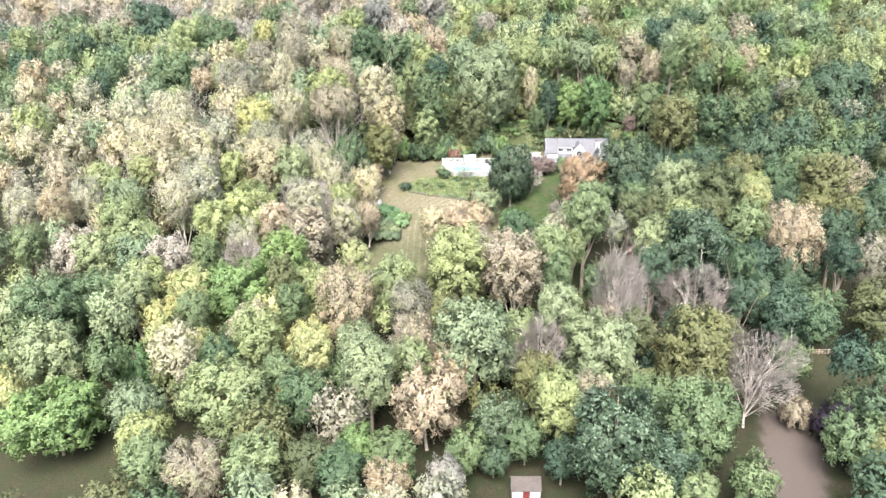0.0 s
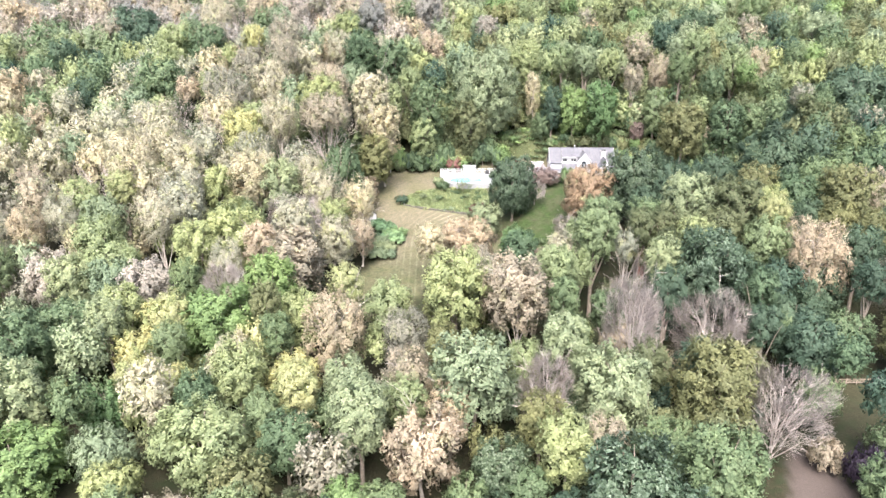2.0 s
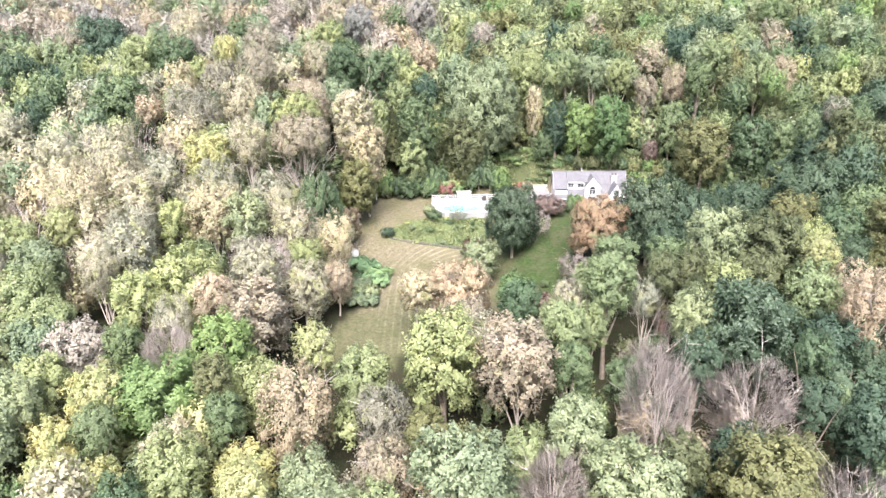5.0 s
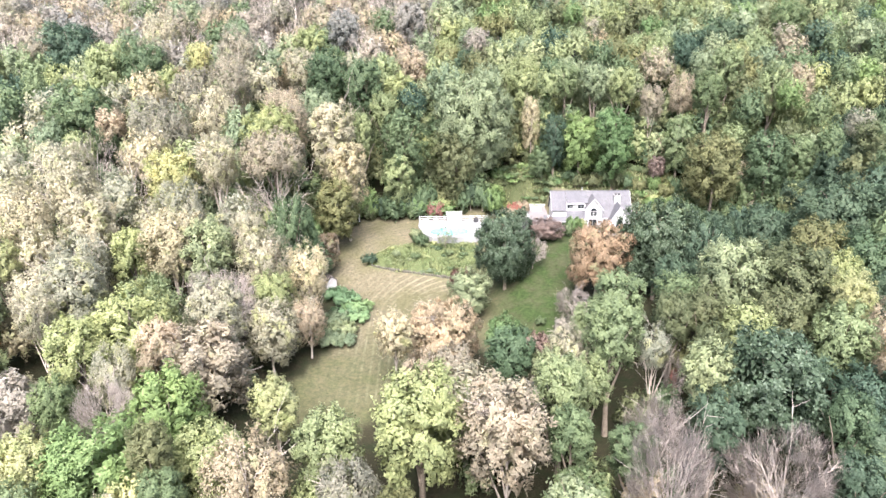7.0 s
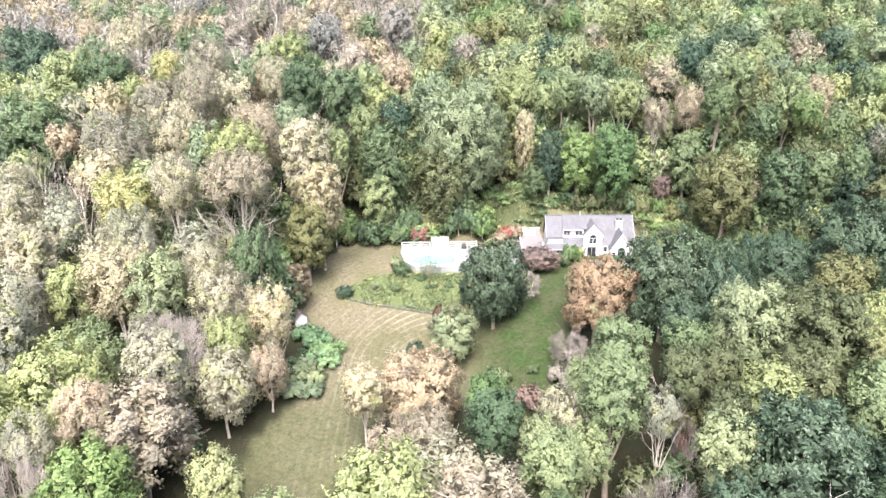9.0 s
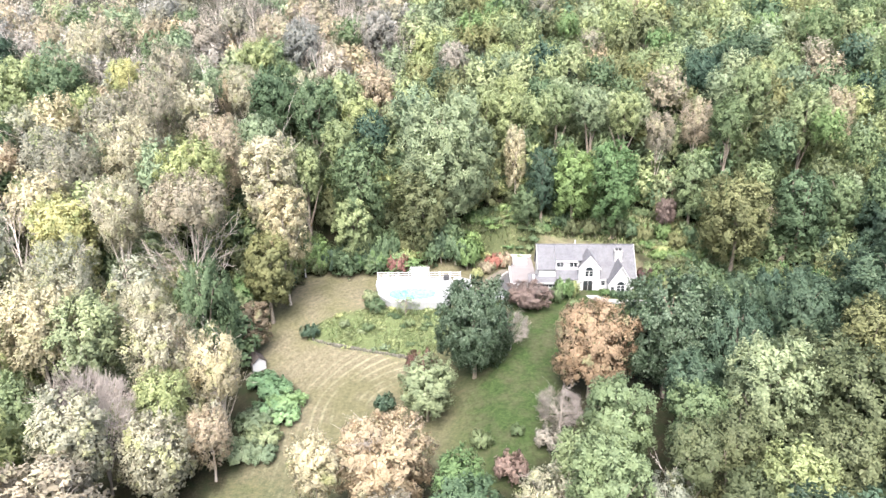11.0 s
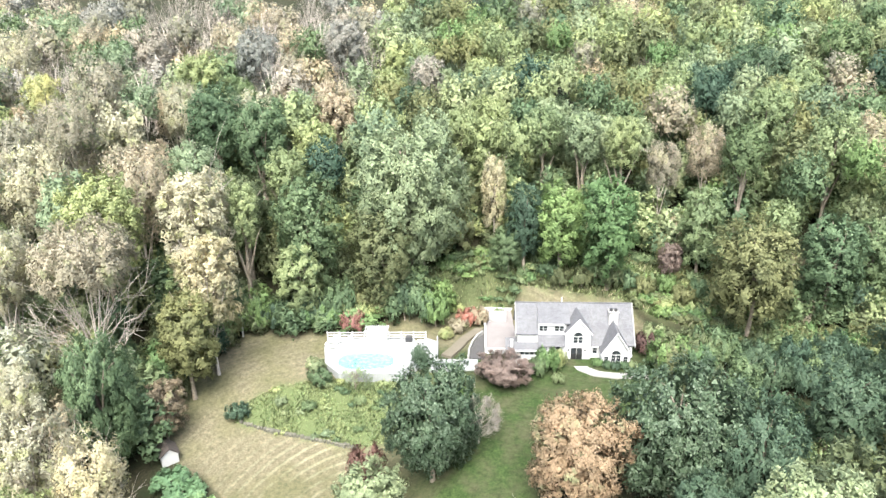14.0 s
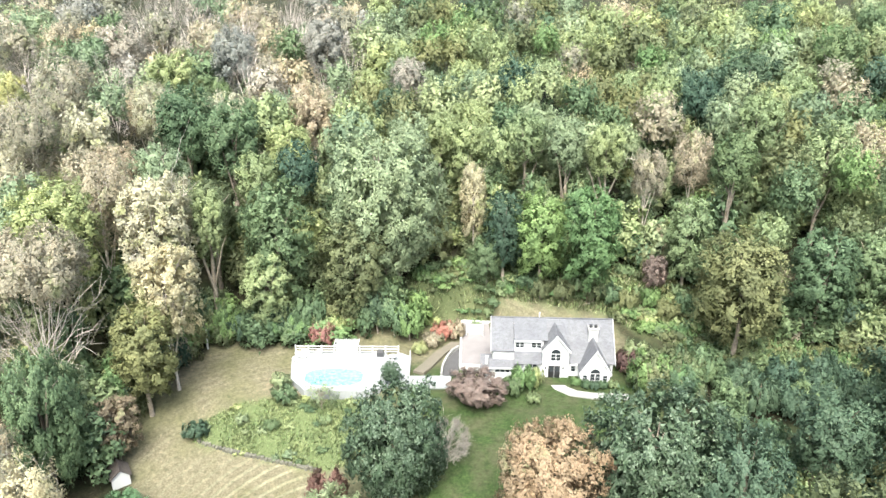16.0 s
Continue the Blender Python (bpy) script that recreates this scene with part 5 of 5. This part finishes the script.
def slab_with_hole(outer, hole, z0, z1):
    bm = bmesh.new()
    loops = []
    for ring in (outer, hole):
        vs = [bm.verts.new((x, y, z1)) for x, y in ring]
        loops += [bm.edges.new((vs[k], vs[(k + 1) % len(vs)])) for k in range(len(vs))]
    bmesh.ops.triangle_fill(bm, edges=loops, use_beauty=True)
    made = bmesh.ops.extrude_face_region(bm, geom=list(bm.faces))
    bmesh.ops.translate(bm, vec=(0, 0, z0 - z1), verts=[g for g in made["geom"] if isinstance(g, bmesh.types.BMVert)])
    bmesh.ops.recalc_face_normals(bm, faces=bm.faces)
    return bm


tagged(part("pool_deck", slab_with_hole(deck_line, pool_ring, 0.0, 2.55), DECK), "bright white paved pool deck", "pool deck", kind="structure")
pool = tagged(new("swimming_pool"), "bright turquoise swimming pool set in white paving", "pool")
part("basin", prism(pool_ring, 0.9, 1.0), DECK, pool)
part("water", prism(pool_ring, 1.0, 2.44), WATER, pool, "turquoise water")
coping = bmesh.new()
for k in range(28):
    (xa, ya), (xb, yb) = pool_ring[k], pool_ring[(k + 1) % 28]
    ca, cb = Vector((xa - 7.0, ya - 211.0)) * 1.1 + Vector((7.0, 211.0)), Vector((xb - 7.0, yb - 211.0)) * 1.1 + Vector((7.0, 211.0))
    prism([(xa, ya), (xb, yb), tuple(cb), tuple(ca)], 2.55, 2.62, coping)
part("coping", coping, TRIM, pool, "white coping")

pool_fence = tagged(new("pool_fence"), "white rail fence behind the pool", "fence")
fence_x = np.arange(-0.2, 16.5, 2.05)
for x in fence_x:
    part("post", box(x - 0.08, x + 0.08, 218.5 - 0.08, 218.5 + 0.08, 2.55, 4.0, bevel=0.015), TRIM, pool_fence)
for z in (2.85, 3.3, 3.75):
    part("rail", box(-0.2, 16.3, 218.45, 218.5, z, z + 0.16, bevel=0.01), TRIM, pool_fence)
side_fence = tagged(new("side_fence"), "low white fence at the end of the pool deck", "fence")
for y in (212.2, 213.9, 215.6, 217.4):
    part("post", box(18.05, 18.2, y - 0.08, y + 0.08, 2.55, 3.7, bevel=0.015), TRIM, side_fence)
for z in (2.9, 3.4):
    part("rail", box(18.1, 18.15, 212.2, 217.4, z, z + 0.14), TRIM, side_fence)
pergola = tagged(new("pergola"), "white wooden pergola behind the pool", "pergola")
for x in (6.6, 9.7):
    for y in (216.9, 218.3):
        part("post", box(x - 0.09, x + 0.09, y - 0.09, y + 0.09, 2.55, 4.75, bevel=0.02), TRIM, pergola)
for y in (216.85, 218.35):
    part("beam", box(6.2, 10.1, y - 0.06, y + 0.06, 4.75, 4.95, bevel=0.015), TRIM, pergola)
for k in range(12):
    x = 6.3 + k * 0.335
    part("slat", box(x - 0.05, x + 0.05, 216.5, 218.7, 4.95, 5.08), TRIM, pergola)
part("back_panel", box(6.7, 9.6, 218.39, 218.44, 2.6, 4.7), TRIM, pergola)


def lounger(x, y, turn):
    thing = tagged(new("sun_lounger"), "white sun lounger with raised back on the pool deck", "lounger", "sun loungers by the pool")
    thing.matrix_world = pose(x, y, 2.55, 0, 0, turn)
    part("seat", box(-0.33, 0.33, -0.9, 0.35, 0.28, 0.38, bevel=0.03), CLOTH, thing)
    part("backrest", solid([(-0.33, 0.35, 0.3), (0.33, 0.35, 0.3), (0.33, 0.95, 0.75), (-0.33, 0.95, 0.75)],
                           [(-0.33, 0.33, 0.4), (0.33, 0.33, 0.4), (0.33, 0.9, 0.84), (-0.33, 0.9, 0.84)]), CLOTH, thing)
    for a in (-0.28, 0.28):
        for b in (-0.8, 0.3):
            part("leg", box(a - 0.03, a + 0.03, b - 0.03, b + 0.03, 0, 0.28), TRIM, thing)
    return thing


first_lounger = lounger(0.9, 217.0, 70)
for x, y, a in ((0.8, 215.4, 75), (1.6, 217.9, 40), (3.8, 217.4, 10)):
    copy_thing(first_lounger, pose(x, y, 2.55, 0, 0, a))
table = tagged(new("patio_table"), "round white patio table on the pool deck", "table")
table.location = (15.4, 216.4, 2.55)
top_bm = bmesh.new()
bmesh.ops.create_cone(top_bm, cap_ends=True, segments=24, radius1=0.65, radius2=0.65, depth=0.05, matrix=Matrix.Translation((0, 0, 0.73)))
part("tabletop", top_bm, TRIM, table)
leg_bm = bmesh.new()
bmesh.ops.create_cone(leg_bm, cap_ends=True, segments=12, radius1=0.3, radius2=0.06, depth=0.7, matrix=Matrix.Translation((0, 0, 0.35)))
part("pedestal", leg_bm, TRIM, table)
grill = tagged(new("barbecue"), "small dark barbecue on the pool deck", "barbecue")
grill.location = (13.4, 217.6, 2.55)
part("cabinet", box(-0.55, 0.55, -0.3, 0.3, 0.05, 0.85, bevel=0.03), DARK_METAL, grill)
part("hood", box(-0.45, 0.45, -0.28, 0.28, 0.851, 1.2, bevel=0.12), DARK_METAL, grill)

# shrubs and small trees round house and pool
tree(3.6, 220.9, 6.0, 2.2, "red", "low", "small bright red shrub-like maple behind the pool")
tree(6.0, 205.2, 5.6, 1.9, "pale", "sparse", "small thin-leaved tree in front of the pool", limbs="bare")
tree(15.6, 209.0, 6.4, 1.5, "dark", "tall", "small dark spruce beside the pool deck")
shrub(0.6, 206.8, 2.4, 2.0, "green", "mid-green shrub at the corner of the pool deck")
shrub(-0.8, 209.6, 2.2, 1.7, "pale", "pale green shrub beside the pool deck")
shrub(19.6, 219.2, 2.0, 1.4, "yellow", "yellowish round shrub beside the pool fence")
shrub(21.6, 221.6, 2.4, 1.9, "tan", "brownish shrub beside the path")
shrub(23.6, 224.6, 3.0, 2.2, "red", "dull red shrub beside the annexe")
shrub(25.4, 224.4, 3.4, 1.9, "pink", "pinkish shrub beside the annexe")
shrub(17.6, 226.6, 2.2, 1.6, "lime", "yellowish-green shrub on the bank")
shrub(34.6, 206.2, 4.0, 1.9, "bright", "big bright green shrub in front of the house")
shrub(36.6, 207.0, 3.2, 1.3, "lime", "yellowish-green shrub beside the front door")
shrub(33.4, 205.0, 3.0, 1.6, "green", "green shrub in front of the basement windows")
shrub(36.0, 203.4, 1.4, 1.2, "lime", "low yellowish-green shrub on the front lawn")
shrub(42.6, 207.5, 1.4, 0.9, "bright", "clipped bright green shrub under the window")
for x, y, k in ((44.0, 206.9, "green"), (45.2, 206.6, "dark"), (46.4, 206.8, "green"), (47.8, 207.0, "lime")):
    shrub(x, y, 1.3, 0.85, k, "clipped round shrub under the bay windows", group="clipped shrubs")
shrub(51.0, 211.0, 3.4, 2.2, "maroon", "dull reddish shrub at the corner of the house")
shrub(52.6, 214.0, 3.2, 2.4, "pale", "pale green shrub at the side of the house")
shrub(-10.6, 200.6, 2.2, 1.9, "dark", "dark green shrub at the end of the rough bed")
shrub(-5.0, 203.0, 1.2, 1.1, "pale", "small pale green shrub in the rough bed")
shrub(-0.6, 202.0, 1.3, 1.2, "green", "small green shrub in the rough bed")
shrub(7.0, 203.0, 1.2, 1.1, "lime", "small yellowish-green shrub in the rough bed")
for x, y, h, r in ((-16.4, 188.6, 2.2, 2.8), (-14.2, 186.2, 2.4, 3.2), (-12.0, 183.2, 2.4, 3.2), (-10.8, 180.0, 2.0, 2.7), (-13.6, 181.6, 2.2, 2.6)):
    shrub(x, y, h, r, "mint", "low mound of bright green leaves beside the mown lawn", group="green mounds")
for x, y, h, r in ((-15.2, 178.0, 2.6, 3.2), (-13.2, 175.0, 2.4, 3.0), (-15.5, 171.6, 2.6, 3.2), (-12.4, 171.2, 2.0, 2.6)):
    shrub(x, y, h, r, "pale", "bluish-green weedy clump beside the mown lawn", group="weedy clumps")
shrub(4.0, 182.5, 2.6, 1.8, "dark", "dark shrub beside the mown lawn")
tree(29.6, 173, 4.6, 3.4, "bare", label="small leafless mauve ornamental tree on the lawn", place=LAWN)
shrub(21.9, 165.4, 3.4, 2.7, "rose", "pinkish-brown twiggy shrub on the lawn")
shrub(27.6, 170.4, 3.0, 2.4, "mauve", "greyish-mauve twiggy shrub on the lawn")
shrub(18.4, 171.4, 2.6, 1.7, "lime", "small yellowish-green shrub on the lawn")
shrub(23.6, 173.0, 1.4, 1.2, "green", "small round green shrub on the lawn")

# stone edge of the rough bed
stone_rng = random.Random(8)
bed_edge = tagged(new("stone_edging"), "low mossy field-stone edging of the rough bed", "edging")
edge_line = [(-10.2, 199.6), (-6, 198.2), (-0.5, 196.9), (4, 195.9), (7.5, 195.0)]
for (x0, y0), (x1, y1) in zip(edge_line, edge_line[1:]):
    n = int(math.hypot(x1 - x0, y1 - y0) / 0.55)
    for k in range(n):
        u = (k + 0.5) / n
        x, y = x0 + (x1 - x0) * u, y0 + (y1 - y0) * u
        s = stone_rng.uniform(0.22, 0.36)
        bm = box(-s, s, -s * 0.8, s * 0.8, -0.3, stone_rng.uniform(0.25, 0.55), bevel=0.09)
        st = part("stone", bm, STONE, bed_edge)
        st.matrix_world = pose(x, y, float(ground(x, y)), 0, stone_rng.uniform(-8, 8), stone_rng.uniform(0, 90))


# ---- sheds and front yard ----
def shed(x, y, z, turn, w, d, h, rise, roof_mat, label, door=None):
    """A small gabled shed: ridge along its x, door in its front."""
    thing = tagged(new("shed"), label, "shed")
    thing.matrix_world = pose(x, y, z, 0, 0, turn)
    a, b = w / 2, d / 2
    part("wall", solid([(-a, -b, -0.4), (-a, b, -0.4), (-a, b, h), (-a, 0, h + rise), (-a, -b, h)],
                       [(a, -b, -0.4), (a, b, -0.4), (a, b, h), (a, 0, h + rise), (a, -b, h)]), WHITE, thing)
    for s in (-1, 1):
        part("roof", slope([(-a - 0.2, s * (b + 0.25), h - rise * 0.25 / b + 0.1), (a + 0.2, s * (b + 0.25), h - rise * 0.25 / b + 0.1), (a + 0.2, 0, h + rise + 0.12), (-a - 0.2, 0, h + rise + 0.12)], 0.1), roof_mat, thing)
    for x0 in (-a - 0.03, a - 0.09):
        part("corner_board", box(x0, x0 + 0.12, -b - 0.03, -b + 0.09, -0.3, h - 0.05), TRIM, thing)
    if door:
        leaf = part("door", box(-0.5, 0.5, -b - 0.06, -b - 0.005, 0.02, 1.95, bevel=0.01), door, thing, "dark red door")
        part("handle", box(0.32, 0.38, -b - 0.1, -b - 0.061, 0.95, 1.1), DARK_METAL, leaf)
    return thing


shed(-18.6, 193.6, -3.2, -58, 2.6, 2.2, 1.7, 0.9, BROWN_ROOF, "small white garden shed with a brown roof")
shed(12.0, 87.0, -14.0, 0, 4.0, 3.0, 2.1, 1.1, BROWN_ROOF, "white shed with brown shingle roof and dark red door", DARK_RED)

yard_fence = tagged(new("yard_fence"), "weathered post-and-rail fence at the edge of the yard", "fence")
for k in range(6):
    x = 70.5 + k * 1.9
    z = float(ground(x, 127.4))
    part("post", box(x - 0.08, x + 0.08, 127.32, 127.48, z - 0.3, z + 1.2, bevel=0.015), TIMBER, yard_fence)
for h in (0.35, 0.7, 1.05):
    z = float(ground(75, 127.4))
    part("rail", box(70.4, 80.1, 127.25, 127.31, z + h, z + h + 0.12), TIMBER, yard_fence)
pillar = tagged(new("gate_pillar"), "square stone gate pillar with a small cap", "pillar")
pillar.location = (79.0, 126.2, float(ground(79, 126.2)))
part("shaft", box(-0.45, 0.45, -0.45, 0.45, -0.3, 1.7, bevel=0.05), STONE, pillar)
part("cap", box(-0.65, 0.65, -0.65, 0.65, 1.7, 1.95, bevel=0.06), CONCRETE, pillar)
shrub(62.5, 98.5, 7.5, 3.2, "plum", "tall dark plum-leaved shrub beside the gravel drive")
shrub(58.8, 103.5, 5.0, 3.0, "pink", "pinkish-brown shrub beside the gravel drive")
tree(68, 90, -4.5, 6.6, "olive", "broad", "rounded olive-green tree beside the gravel drive")


post = tagged(new("post"), "slim white-painted post at the back edge of the lawn", "post")
post.location = (-14.9, 220.3, float(ground(-14.9, 220.3)))
part("shaft", box(-0.13, 0.13, -0.13, 0.13, -0.3, 3.3, bevel=0.03), WHITE, post)
part("cap", box(-0.19, 0.19, -0.19, 0.19, 3.3, 3.42, bevel=0.03), TRIM, post)
